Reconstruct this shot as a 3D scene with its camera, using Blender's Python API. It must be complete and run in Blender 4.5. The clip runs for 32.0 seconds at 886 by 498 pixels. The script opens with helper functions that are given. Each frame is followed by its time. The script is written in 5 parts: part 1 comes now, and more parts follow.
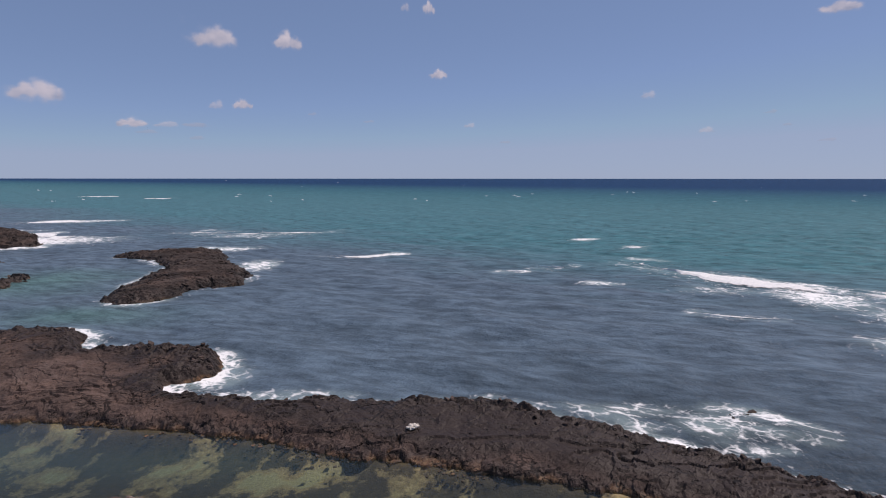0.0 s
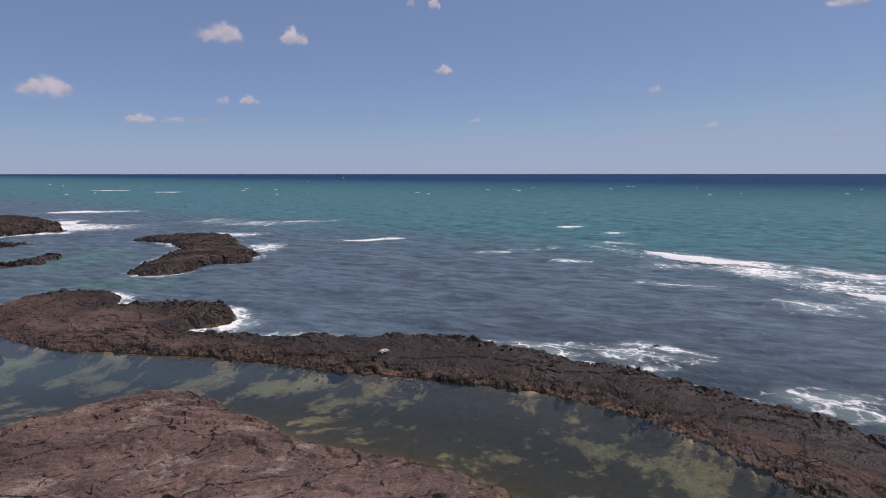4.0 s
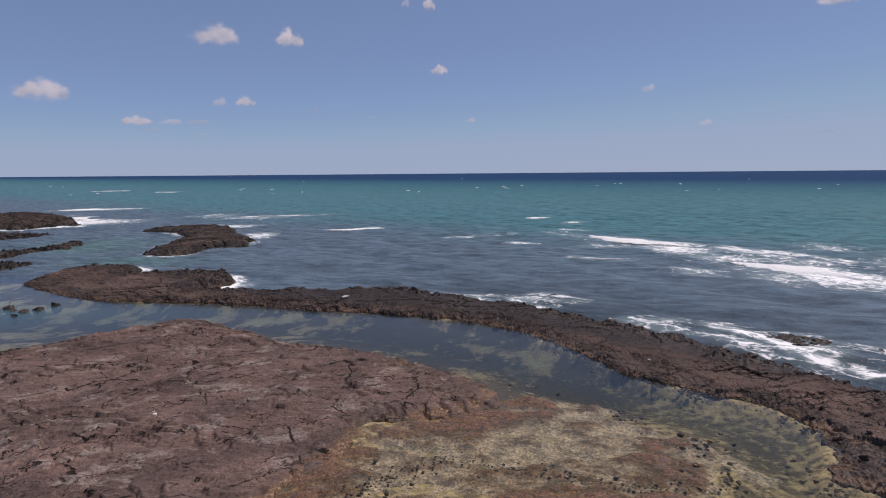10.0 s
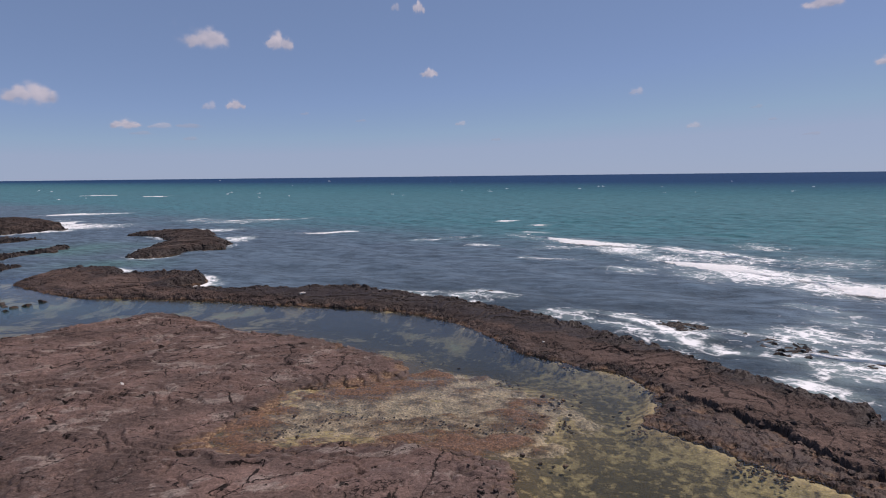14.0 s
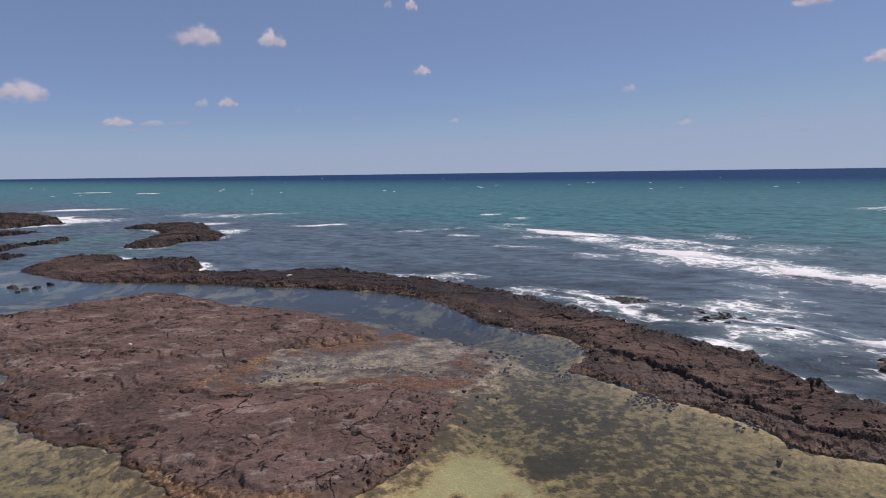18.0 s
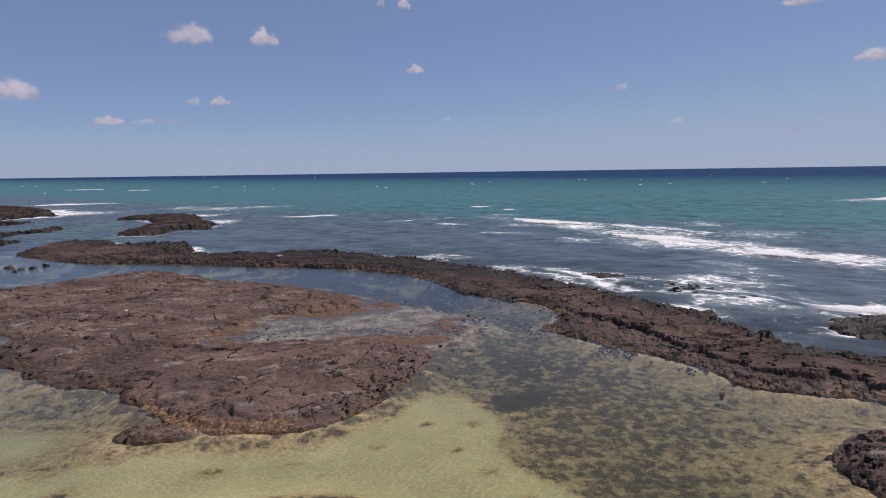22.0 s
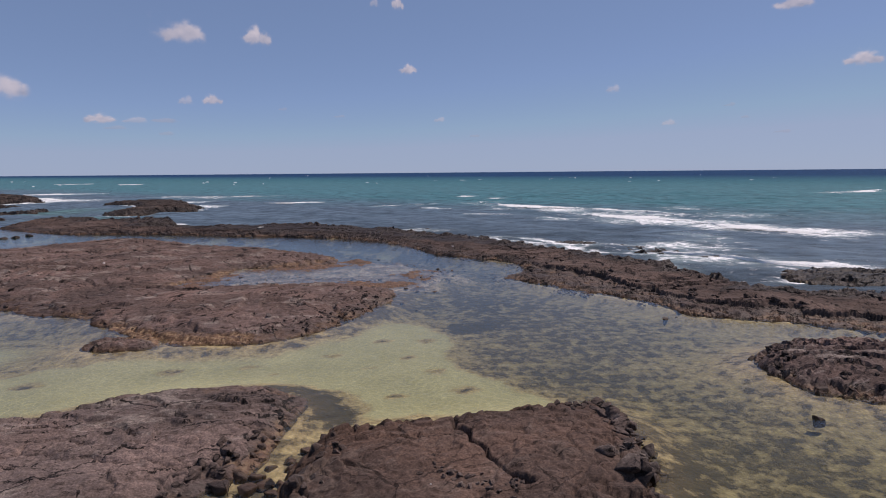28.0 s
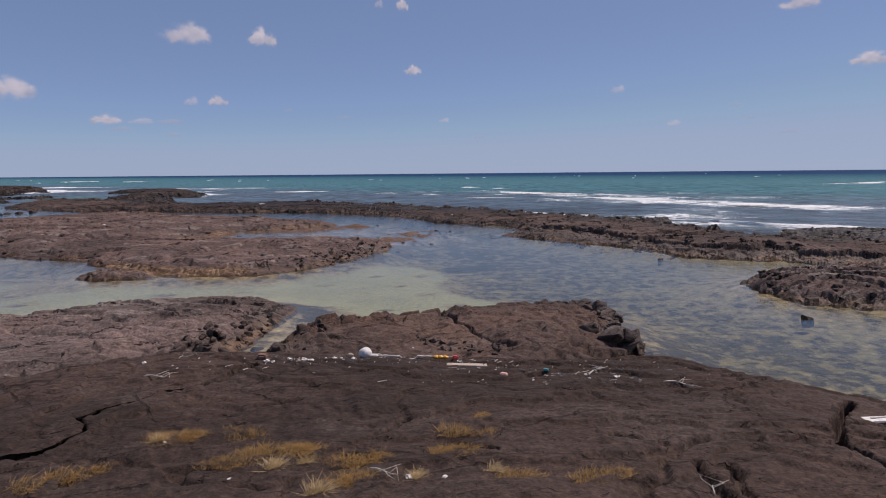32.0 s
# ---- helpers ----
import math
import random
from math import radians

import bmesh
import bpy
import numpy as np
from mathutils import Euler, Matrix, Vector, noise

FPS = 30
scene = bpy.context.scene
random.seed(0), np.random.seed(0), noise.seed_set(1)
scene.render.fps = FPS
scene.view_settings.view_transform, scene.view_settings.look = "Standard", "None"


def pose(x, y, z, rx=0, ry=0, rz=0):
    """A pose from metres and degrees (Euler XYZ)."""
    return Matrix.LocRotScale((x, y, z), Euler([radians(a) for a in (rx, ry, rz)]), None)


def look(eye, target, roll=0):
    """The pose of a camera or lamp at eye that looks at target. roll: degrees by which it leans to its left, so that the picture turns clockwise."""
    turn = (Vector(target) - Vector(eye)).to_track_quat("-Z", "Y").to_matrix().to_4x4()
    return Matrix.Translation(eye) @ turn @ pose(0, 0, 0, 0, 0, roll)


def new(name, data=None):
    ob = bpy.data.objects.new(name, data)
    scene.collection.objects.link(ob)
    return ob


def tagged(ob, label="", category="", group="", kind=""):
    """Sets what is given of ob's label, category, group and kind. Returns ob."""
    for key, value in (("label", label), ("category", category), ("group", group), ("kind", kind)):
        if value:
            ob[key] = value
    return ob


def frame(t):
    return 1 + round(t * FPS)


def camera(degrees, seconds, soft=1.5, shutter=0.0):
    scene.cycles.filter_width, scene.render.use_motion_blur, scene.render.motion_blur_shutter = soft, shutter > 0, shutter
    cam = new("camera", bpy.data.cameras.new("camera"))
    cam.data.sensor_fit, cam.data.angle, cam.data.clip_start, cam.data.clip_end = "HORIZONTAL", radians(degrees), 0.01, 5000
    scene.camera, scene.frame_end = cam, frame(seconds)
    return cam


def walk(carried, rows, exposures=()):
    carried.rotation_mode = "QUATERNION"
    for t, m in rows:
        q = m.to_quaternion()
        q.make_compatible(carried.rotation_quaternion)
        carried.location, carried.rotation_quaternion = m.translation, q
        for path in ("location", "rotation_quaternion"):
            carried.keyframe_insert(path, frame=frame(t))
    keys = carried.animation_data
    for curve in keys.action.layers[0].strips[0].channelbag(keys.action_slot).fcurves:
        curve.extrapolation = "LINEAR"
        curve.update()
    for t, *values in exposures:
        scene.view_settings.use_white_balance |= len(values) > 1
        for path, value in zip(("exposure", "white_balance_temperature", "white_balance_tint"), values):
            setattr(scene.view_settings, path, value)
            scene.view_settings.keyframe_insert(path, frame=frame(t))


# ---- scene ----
cam = camera(72.5, 32.0, soft=1.05)
PATH = [
    (0, (-0.223, -0.034, 19.651), (-0.2180, 1.9516, 19.4118), 0.03),
    (0.5, (0.057, -1.435, 19.706), (0.0730, 0.5502, 19.4637), 0.26),
    (1, (0.883, -2.709, 19.452), (0.8940, -0.7238, 19.2097), 0.09),
    (1.5, (1.581, -4.181, 19.434), (1.5900, -2.1973, 19.1794), -0.06),
    (2, (2.216, -6.070, 18.994), (2.2150, -4.0853, 18.7471), 0.09),
    (2.5, (2.824, -7.917, 18.936), (2.8170, -5.9331, 18.6827), 0.01),
    (3, (3.315, -9.824, 18.634), (3.3030, -7.8397, 18.3844), 0.03),
    (3.5, (3.576, -11.645, 18.510), (3.5620, -9.6610, 18.2583), 0.02),
    (5.5, (4.442, -19.558, 17.556), (4.4245, -17.5745, 17.2997), -0.11),
    (6, (4.718, -21.583, 17.570), (4.7027, -19.5996, 17.3128), -0.15),
    (6.5, (5.217, -23.545, 17.527), (5.2036, -21.5610, 17.2726), -0.35),
    (7, (6.030, -25.369, 17.410), (6.0211, -23.3840, 17.1634), -0.42),
    (7.5, (7.100, -26.948, 17.340), (7.0923, -24.9631, 17.0988), -0.28),
    (8, (8.208, -28.491, 17.417), (8.1957, -26.5061, 17.1727), -0.36),
    (8.5, (9.095, -30.171, 17.474), (9.0821, -28.1862, 17.2265), -0.34),
    (9, (9.757, -31.734, 17.433), (9.7439, -29.7501, 17.1821), -0.40),
    (9.5, (10.259, -33.131, 17.291), (10.2479, -31.1466, 17.0395), -0.49),
    (10, (10.797, -34.489, 17.266), (10.7890, -32.5052, 17.0113), -0.46),
    (10.5, (11.201, -35.863, 17.284), (11.2017, -33.8794, 17.0280), -0.62),
    (11, (11.837, -37.005, 17.389), (11.8454, -35.0210, 17.1352), -0.73),
    (11.5, (12.665, -37.998, 17.542), (12.6799, -36.0142, 17.2917), -0.64),
    (12, (13.567, -39.112, 17.694), (13.5828, -37.1277, 17.4446), -0.62),
    (12.5, (14.513, -40.343, 17.827), (14.5299, -38.3589, 17.5800), -0.61),
    (13, (15.565, -41.691, 18.059), (15.5826, -39.7068, 17.8091), -0.63),
    (13.5, (16.584, -43.133, 18.136), (16.6036, -41.1488, 17.8890), -0.65),
    (14, (17.608, -44.585, 18.285), (17.6268, -42.6005, 18.0386), -0.63),
    (14.5, (18.600, -46.181, 18.377), (18.6207, -44.1968, 18.1304), -0.67),
    (16.5, (20.770, -51.693, 18.528), (20.7993, -49.7096, 18.2696), -0.87),
    (17, (20.574, -51.931, 18.117), (20.6062, -49.9481, 17.8608), -0.84),
    (17.5, (20.409, -52.519, 17.669), (20.4457, -50.5356, 17.4179), -0.88),
    (18, (20.579, -53.429, 17.393), (20.6174, -51.4453, 17.1382), -0.76),
    (18.5, (20.927, -54.678, 17.345), (20.9729, -52.6958, 17.0833), -0.56),
    (19, (21.465, -55.663, 17.367), (21.5123, -53.6805, 17.1059), -0.58),
    (19.5, (21.902, -56.354, 17.359), (21.9533, -54.3712, 17.1063), -0.66),
    (20, (22.303, -56.878, 16.951), (22.3508, -54.8950, 16.6989), -0.65),
    (20.5, (22.399, -57.193, 16.221), (22.4471, -55.2098, 15.9629), -0.68),
    (21, (22.361, -57.170, 15.529), (22.4084, -55.1875, 15.2692), -0.69),
    (21.5, (21.949, -57.021, 15.083), (22.0026, -55.0383, 14.8233), -0.80),
    (22, (21.822, -57.183, 14.826), (21.8819, -55.2005, 14.5680), -0.81),
    (22.5, (22.116, -57.625, 14.753), (22.1857, -55.6426, 14.4976), -0.71),
    (23, (22.827, -58.088, 14.819), (22.9043, -56.1058, 14.5631), -0.61),
    (23.5, (23.553, -58.538, 14.748), (23.6285, -56.5552, 14.4953), -0.43),
    (24, (23.995, -58.701, 14.495), (24.0649, -56.7183, 14.2402), -0.54),
    (24.5, (24.010, -58.694, 13.821), (24.0785, -56.7112, 13.5691), -0.51),
    (25, (23.915, -58.634, 13.096), (23.9938, -56.6519, 12.8410), -0.54),
    (25.5, (23.831, -58.649, 12.388), (23.9135, -56.6666, 12.1350), -0.56),
    (27.5, (24.026, -59.693, 10.760), (24.1110, -57.7104, 10.5081), -0.53),
    (28, (24.094, -59.847, 10.280), (24.1779, -57.8650, 10.0248), -0.48),
    (28.5, (24.019, -60.055, 9.643), (24.1002, -58.0726, 9.3876), -0.55),
    (29, (23.940, -60.125, 9.080), (24.0235, -58.1433, 8.8232), -0.72),
    (29.5, (23.964, -60.125, 8.577), (24.0474, -58.1427, 8.3262), -0.69),
    (30, (24.061, -60.214, 8.235), (24.1425, -58.2314, 7.9824), -0.57),
    (30.5, (24.246, -60.312, 7.800), (24.3246, -58.3294, 7.5487), -0.58),
    (31, (24.414, -60.424, 7.294), (24.4900, -58.4407, 7.0445), -0.54),
    (31.5, (24.572, -60.489, 6.623), (24.6438, -58.5063, 6.3741), -0.53),
    (32, (24.732, -60.486, 6.086), (24.8003, -58.5024, 5.8356), -0.51),
]
walk(cam, [(t, look(eye, target, roll)) for t, eye, target, roll in PATH], exposures=((0, 0.07, 6750, 20), (32, 0.07, 6750, 20)))

# ---- world, sun ----
SUN_ELEV, SUN_AZ = 58.0, 66.0          # azimuth in degrees, from the sea ahead (+y) towards the right (+x)
world = bpy.data.worlds.new("sky")
scene.world = world
world.use_nodes = True
wn, wl = world.node_tree.nodes, world.node_tree.links
sky = wn.new("ShaderNodeTexSky")
sky.sky_type, sky.sun_disc = "NISHITA", False
sky.sun_elevation, sky.sun_rotation = radians(SUN_ELEV), radians(SUN_AZ)
sky.air_density, sky.dust_density, sky.ozone_density = 0.5, 0.2, 2.0
wn["Background"].inputs["Strength"].default_value = 0.09
tone = wn.new("ShaderNodeMix")          # thin even sea haze over the clear sky
tone.data_type, tone.blend_type = "RGBA", "MIX"
tone.inputs[0].default_value = 0.46
tone.inputs[7].default_value = (2.15, 3.38, 5.68, 1)
wl.new(sky.outputs["Color"], tone.inputs[6])
veil = wn.new("ShaderNodeMix")          # the haze keeps the sky over the horizon dull and even
veil.data_type, veil.blend_type = "RGBA", "DARKEN"
veil.inputs[0].default_value = 0.8
veil.inputs[7].default_value = (3.15, 4.1, 5.65, 1)
wl.new(tone.outputs[2], veil.inputs[6])
wl.new(veil.outputs[2], wn["Background"].inputs["Color"])

sun = new("sun", bpy.data.lights.new("sun", "SUN"))
sun.data.energy, sun.data.angle, sun.data.color = 4.0, radians(0.53), (1.0, 0.91, 0.83)
az, el = radians(SUN_AZ), radians(SUN_ELEV)
sun.matrix_world = look((0, 0, 60), (-60 * math.sin(az), -60 * math.cos(az), 60 - 60 * math.tan(el)))


# ---- noise on arrays ----
def hash2(ix, iy, seed):
    n = (ix.astype(np.int64) * 374761393 + iy.astype(np.int64) * 668265263 + seed * 974711) & 0x7FFFFFFF
    n = ((n ^ (n >> 13)) * 1274126177) & 0x7FFFFFFF
    return ((n ^ (n >> 16)) & 0xFFFF) / 65535.0


def vnoise(x, y, seed=0):
    ix, iy = np.floor(x), np.floor(y)
    fx, fy = x - ix, y - iy
    fx, fy = fx * fx * (3 - 2 * fx), fy * fy * (3 - 2 * fy)
    a, b = hash2(ix, iy, seed), hash2(ix + 1, iy, seed)
    c, d = hash2(ix, iy + 1, seed), hash2(ix + 1, iy + 1, seed)
    return (a + (b - a) * fx + (c - a) * fy + (a - b - c + d) * fx * fy) * 2 - 1


def fbm(x, y, seed=0, octaves=4, gain=0.5):
    out, amp, total = 0, 1.0, 0.0
    for k in range(octaves):
        out = out + amp * vnoise(x * 2 ** k + 17.3 * k, y * 2 ** k - 9.1 * k, seed + k)
        total += amp
        amp *= gain
    return out / total


def cells(x, y, seed=0):
    """Distance to the nearest cell border, and a random number and the offset from the centre for each cell."""
    ix, iy = np.floor(x), np.floor(y)
    f1 = np.full(x.shape, 9.0)
    f2 = np.full(x.shape, 9.0)
    rnd, ox, oy = np.zeros(x.shape), np.zeros(x.shape), np.zeros(x.shape)
    for dx in (-1, 0, 1):
        for dy in (-1, 0, 1):
            cx, cy = ix + dx, iy + dy
            px, py = cx + 0.1 + 0.8 * hash2(cx, cy, seed), cy + 0.1 + 0.8 * hash2(cx, cy, seed + 7)
            d = np.hypot(px - x, py - y)
            near = d < f1
            f2 = np.where(near, f1, np.minimum(f2, d))
            rnd = np.where(near, hash2(cx, cy, seed + 13), rnd)
            ox, oy = np.where(near, x - px, ox), np.where(near, y - py, oy)
            f1 = np.where(near, d, f1)
    return f2 - f1, rnd, ox, oy


def smooth(a, b, x):
    t = np.clip((x - a) / (b - a), 0, 1)
    return t * t * (3 - 2 * t)


def rounded(points, steps=5):
    """A closed outline through the corners of the plan, rounded off."""
    p = np.array(points, float)
    out = []
    for i in range(len(p)):
        a, b, c, d = p[i - 1], p[i], p[(i + 1) % len(p)], p[(i + 2) % len(p)]
        for k in range(steps):
            t = k / steps
            out.append(0.5 * (2 * b + (c - a) * t + (2 * a - 5 * b + 4 * c - d) * t ** 2 + (3 * b - a - 3 * c + d) * t ** 3))
    return np.array(out)


def line_distance(x, y, points, closed=False):
    p = np.array(points, float)
    best = np.full(x.shape, 1e9)
    for i in range(len(p) if closed else len(p) - 1):
        (ax, ay), (bx, by) = p[i], p[(i + 1) % len(p)]
        dx, dy = bx - ax, by - ay
        t = np.clip(((x - ax) * dx + (y - ay) * dy) / (dx * dx + dy * dy + 1e-9), 0, 1)
        best = np.minimum(best, (x - ax - t * dx) ** 2 + (y - ay - t * dy) ** 2)
    return np.sqrt(best)


def inside(x, y, outline):
    p = np.array(outline, float)
    hit = np.zeros(x.shape, bool)
    for i in range(len(p)):
        (ax, ay), (bx, by) = p[i], p[(i + 1) % len(p)]
        if ay != by:
            hit ^= ((ay > y) != (by > y)) & (x < (bx - ax) * (y - ay) / (by - ay) + ax)
    return hit


def depth_in(x, y, outline):
    """Metres inside an outline; negative outside."""
    d = line_distance(x, y, outline, True)
    return np.where(inside(x, y, outline), d, -d)


# ---- materials ----
class Nodes:
    def __init__(self, name):
        self.mat = bpy.data.materials.new(name)
        self.mat.use_nodes = True
        self.tree = self.mat.node_tree
        self.tree.nodes.clear()
        self.out = self.tree.nodes.new("ShaderNodeOutputMaterial")
        self.pos = self.tree.nodes.new("ShaderNodeNewGeometry").outputs["Position"]

    def node(self, kind, **inputs):
        n = self.tree.nodes.new(kind)
        for key, value in inputs.items():
            self.put(n.inputs[key.replace("_", " ") if key.replace("_", " ") in n.inputs else key], value)
        return n

    def put(self, socket, value):
        if isinstance(value, bpy.types.NodeSocket):
            self.tree.links.new(value, socket)
        else:
            socket.default_value = value

    def math(self, op, a, b=0.0, clamp=False):
        n = self.tree.nodes.new("ShaderNodeMath")
        n.operation, n.use_clamp = op, clamp
        self.put(n.inputs[0], a)
        self.put(n.inputs[1], b)
        return n.outputs[0]

    def noise(self, scale, detail=4.0, rough=0.55, vector=None, distortion=0.0):
        n = self.node("ShaderNodeTexNoise", Scale=scale, Detail=detail, Roughness=rough, Distortion=distortion)
        self.put(n.inputs["Vector"], self.pos if vector is None else vector)
        return n.outputs["Fac"]

    def stretched(self, x, y, z, turn=0.0):
        n = self.node("ShaderNodeMapping")
        self.put(n.inputs["Vector"], self.pos)
        n.vector_type = "TEXTURE"          # drawn out along the axis that lies at turn degrees from x
        n.inputs["Scale"].default_value = (1 / x, 1 / y, 1 / z)
        n.inputs["Rotation"].default_value = (0, 0, radians(turn))
        return n.outputs[0]

    def ramp(self, fac, *stops):
        n = self.node("ShaderNodeValToRGB", Fac=fac)
        while len(n.color_ramp.elements) < len(stops):
            n.color_ramp.elements.new(0.5)
        for e, (p, c) in zip(n.color_ramp.elements, stops):
            e.position, e.color = p, (*c, 1) if isinstance(c, tuple) else (c, c, c, 1)
        return n.outputs["Color"]

    def step(self, value, a, b):
        n = self.node("ShaderNodeMapRange", Value=value)
        n.interpolation_type = "SMOOTHSTEP"
        n.inputs["From Min"].default_value, n.inputs["From Max"].default_value = a, b
        return n.outputs["Result"]

    def mix(self, fac, a, b, blend="MIX"):
        n = self.tree.nodes.new("ShaderNodeMix")
        n.data_type, n.blend_type = "RGBA", blend
        self.put(n.inputs[0], fac)
        for socket, v in ((n.inputs[6], a), (n.inputs[7], b)):
            self.put(socket, (*v, 1) if isinstance(v, tuple) else v)
        return n.outputs[2]

    def height(self):
        return self.node("ShaderNodeSeparateXYZ", Vector=self.pos).outputs["Z"]

    def attribute(self, name):
        n = self.tree.nodes.new("ShaderNodeAttribute")
        n.attribute_name = name
        return n.outputs["Fac"]

    def bump(self, height, distance, strength=1.0, normal=None):
        n = self.node("ShaderNodeBump", Height=height, Distance=distance, Strength=strength)
        if normal is not None:
            self.put(n.inputs["Normal"], normal)
        return n.outputs["Normal"]

    def surface(self, color, rough, normal=None, metallic=0.0, specular=0.5):
        n = self.node("ShaderNodeBsdfPrincipled", Roughness=rough, Metallic=metallic)
        self.put(n.inputs["Base Color"], (*color, 1) if isinstance(color, tuple) else color)
        n.inputs["Specular IOR Level"].default_value = specular
        if normal is not None:
            self.put(n.inputs["Normal"], normal)
        return n.outputs[0]

    def done(self, shader):
        self.put(self.out.inputs["Surface"], shader)
        return self.mat


def lava(name, dry, warm, algae=0.0, wet=0.35, pale=0.25, relief=1.0, joints=1.0, rough_top=0.35, pit=3.6, bend_by=2.0, grain_turn=18.0, shatter=1.0, plate=2.3, spread=0.57, grit=1.0, tick=1.0):
    m = Nodes(name)
    broad, mid, fine = m.noise(0.22, 5, 0.6), m.noise(1.7, 5, 0.6), m.noise(14.0, 6, 0.65)
    color = m.mix(1.0, m.mix(m.step(broad, 0.38, 0.66), dry, warm), m.ramp(m.noise(1.0, 4, 0.6, m.stretched(0.07, 0.16, 0.1, grain_turn)), (0.36, 0.72), (0.5, 1.0), (0.64, 1.30)), "MULTIPLY")
    # scuffed grey-beige crust in drawn-out patches, and dark rough clinker between smooth brown skins
    crust = m.noise(1.0, 7, 0.7, m.stretched(0.26, 0.55, 0.5, grain_turn))
    color = m.mix(m.math("MULTIPLY", m.step(crust, 0.54, 0.62), pale), color, (0.25, 0.215, 0.19))
    color = m.mix(m.math("MULTIPLY", m.step(mid, 0.58, 0.76), pale * 0.8), color, (0.30, 0.27, 0.25))
    color = m.mix(m.math("MULTIPLY", m.step(m.noise(2.6, 6, 0.7), 0.52, 0.66), 0.12 + 0.25 * rough_top), color, tuple(0.42 * c for c in dry))
    grain = m.mix(1.0, m.ramp(fine, (0.28, 0.4), (0.5, 0.95), (0.72, 1.45)), m.ramp(m.noise(5.0, 4, 0.65), (0.3, 0.68), (0.5, 1.0), (0.7, 1.30)), "MULTIPLY")
    ropes = m.noise(1.0, 5, 0.7, m.stretched(1.1, 5.5, 2.0, grain_turn))
    grain = m.mix(1.0, grain, m.ramp(ropes, (0.32, 0.80), (0.5, 1.0), (0.68, 1.18)), "MULTIPLY")
    color = m.mix(1.0, color, grain, "MULTIPLY")
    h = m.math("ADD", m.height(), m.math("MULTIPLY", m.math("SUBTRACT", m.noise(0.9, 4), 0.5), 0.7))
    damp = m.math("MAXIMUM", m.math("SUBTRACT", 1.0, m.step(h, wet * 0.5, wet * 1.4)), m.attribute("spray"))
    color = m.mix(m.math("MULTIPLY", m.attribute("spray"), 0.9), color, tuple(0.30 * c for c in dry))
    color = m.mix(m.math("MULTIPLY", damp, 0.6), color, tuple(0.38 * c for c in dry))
    if algae:
        band = m.math("SUBTRACT", 1.0, m.step(h, 0.0, 0.34))
        tint = m.ramp(m.noise(3.3, 5, 0.65), (0.3, (0.055, 0.034, 0.020)), (0.5, (0.19, 0.095, 0.042)), (0.70, (0.36, 0.25, 0.13)))
        color = m.mix(m.math("MULTIPLY", m.math("MULTIPLY", band, algae), m.step(m.noise(0.4, 4), 0.36, 0.56)), color, tint)
        straw = m.ramp(m.noise(4.5, 6, 0.7), (0.34, (0.050, 0.030, 0.020)), (0.50, (0.135, 0.076, 0.042)), (0.60, (0.26, 0.175, 0.10)), (0.70, (0.50, 0.42, 0.29)))
        ragged = m.math("ADD", m.attribute("fringe"), m.math("SUBTRACT", m.noise(1.6, 6, 0.7), 0.5))
        color = m.mix(m.math("MULTIPLY", m.math("MULTIPLY", m.step(ragged, 0.50, 0.80), 0.85), m.math("SUBTRACT", 1.0, m.step(h, 0.22, 0.50))), color, straw)
    below = m.math("SUBTRACT", 1.0, m.step(m.math("ADD", m.height(), m.math("MULTIPLY", m.math("SUBTRACT", m.noise(2.0, 4), 0.5), 0.25)), -0.16, 0.0))
    color = m.mix(m.math("MULTIPLY", below, 0.85), color, m.ramp(m.noise(2.4, 6, 0.7), (0.35, (0.022, 0.020, 0.016)), (0.55, (0.07, 0.052, 0.034)), (0.7, (0.15, 0.11, 0.06))))
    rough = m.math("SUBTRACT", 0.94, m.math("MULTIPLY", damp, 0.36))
    # open joints, drawn dark: long wandering ones that narrow and close up, and short broken ones between them
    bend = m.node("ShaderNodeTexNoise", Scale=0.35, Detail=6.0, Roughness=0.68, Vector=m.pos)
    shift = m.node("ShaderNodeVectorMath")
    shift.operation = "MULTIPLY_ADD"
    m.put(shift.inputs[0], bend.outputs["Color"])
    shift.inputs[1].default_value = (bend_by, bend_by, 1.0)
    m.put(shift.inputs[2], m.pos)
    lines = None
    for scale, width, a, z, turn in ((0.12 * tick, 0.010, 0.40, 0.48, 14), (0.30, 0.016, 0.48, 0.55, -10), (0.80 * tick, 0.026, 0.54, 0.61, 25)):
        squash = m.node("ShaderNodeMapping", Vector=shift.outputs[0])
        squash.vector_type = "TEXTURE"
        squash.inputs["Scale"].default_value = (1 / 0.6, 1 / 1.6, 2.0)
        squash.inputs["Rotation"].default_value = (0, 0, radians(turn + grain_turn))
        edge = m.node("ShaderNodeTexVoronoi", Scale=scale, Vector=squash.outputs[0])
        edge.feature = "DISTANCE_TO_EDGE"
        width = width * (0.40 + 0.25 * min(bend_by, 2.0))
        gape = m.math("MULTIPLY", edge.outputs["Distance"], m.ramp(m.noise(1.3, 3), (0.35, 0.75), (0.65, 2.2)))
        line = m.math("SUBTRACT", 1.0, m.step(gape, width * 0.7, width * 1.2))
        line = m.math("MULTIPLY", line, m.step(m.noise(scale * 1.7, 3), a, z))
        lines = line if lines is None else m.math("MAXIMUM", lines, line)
    # shattered ground, its gaps drawn dark: loose angular plates where the crust has caved in
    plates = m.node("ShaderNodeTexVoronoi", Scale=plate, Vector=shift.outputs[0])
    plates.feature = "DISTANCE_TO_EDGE"
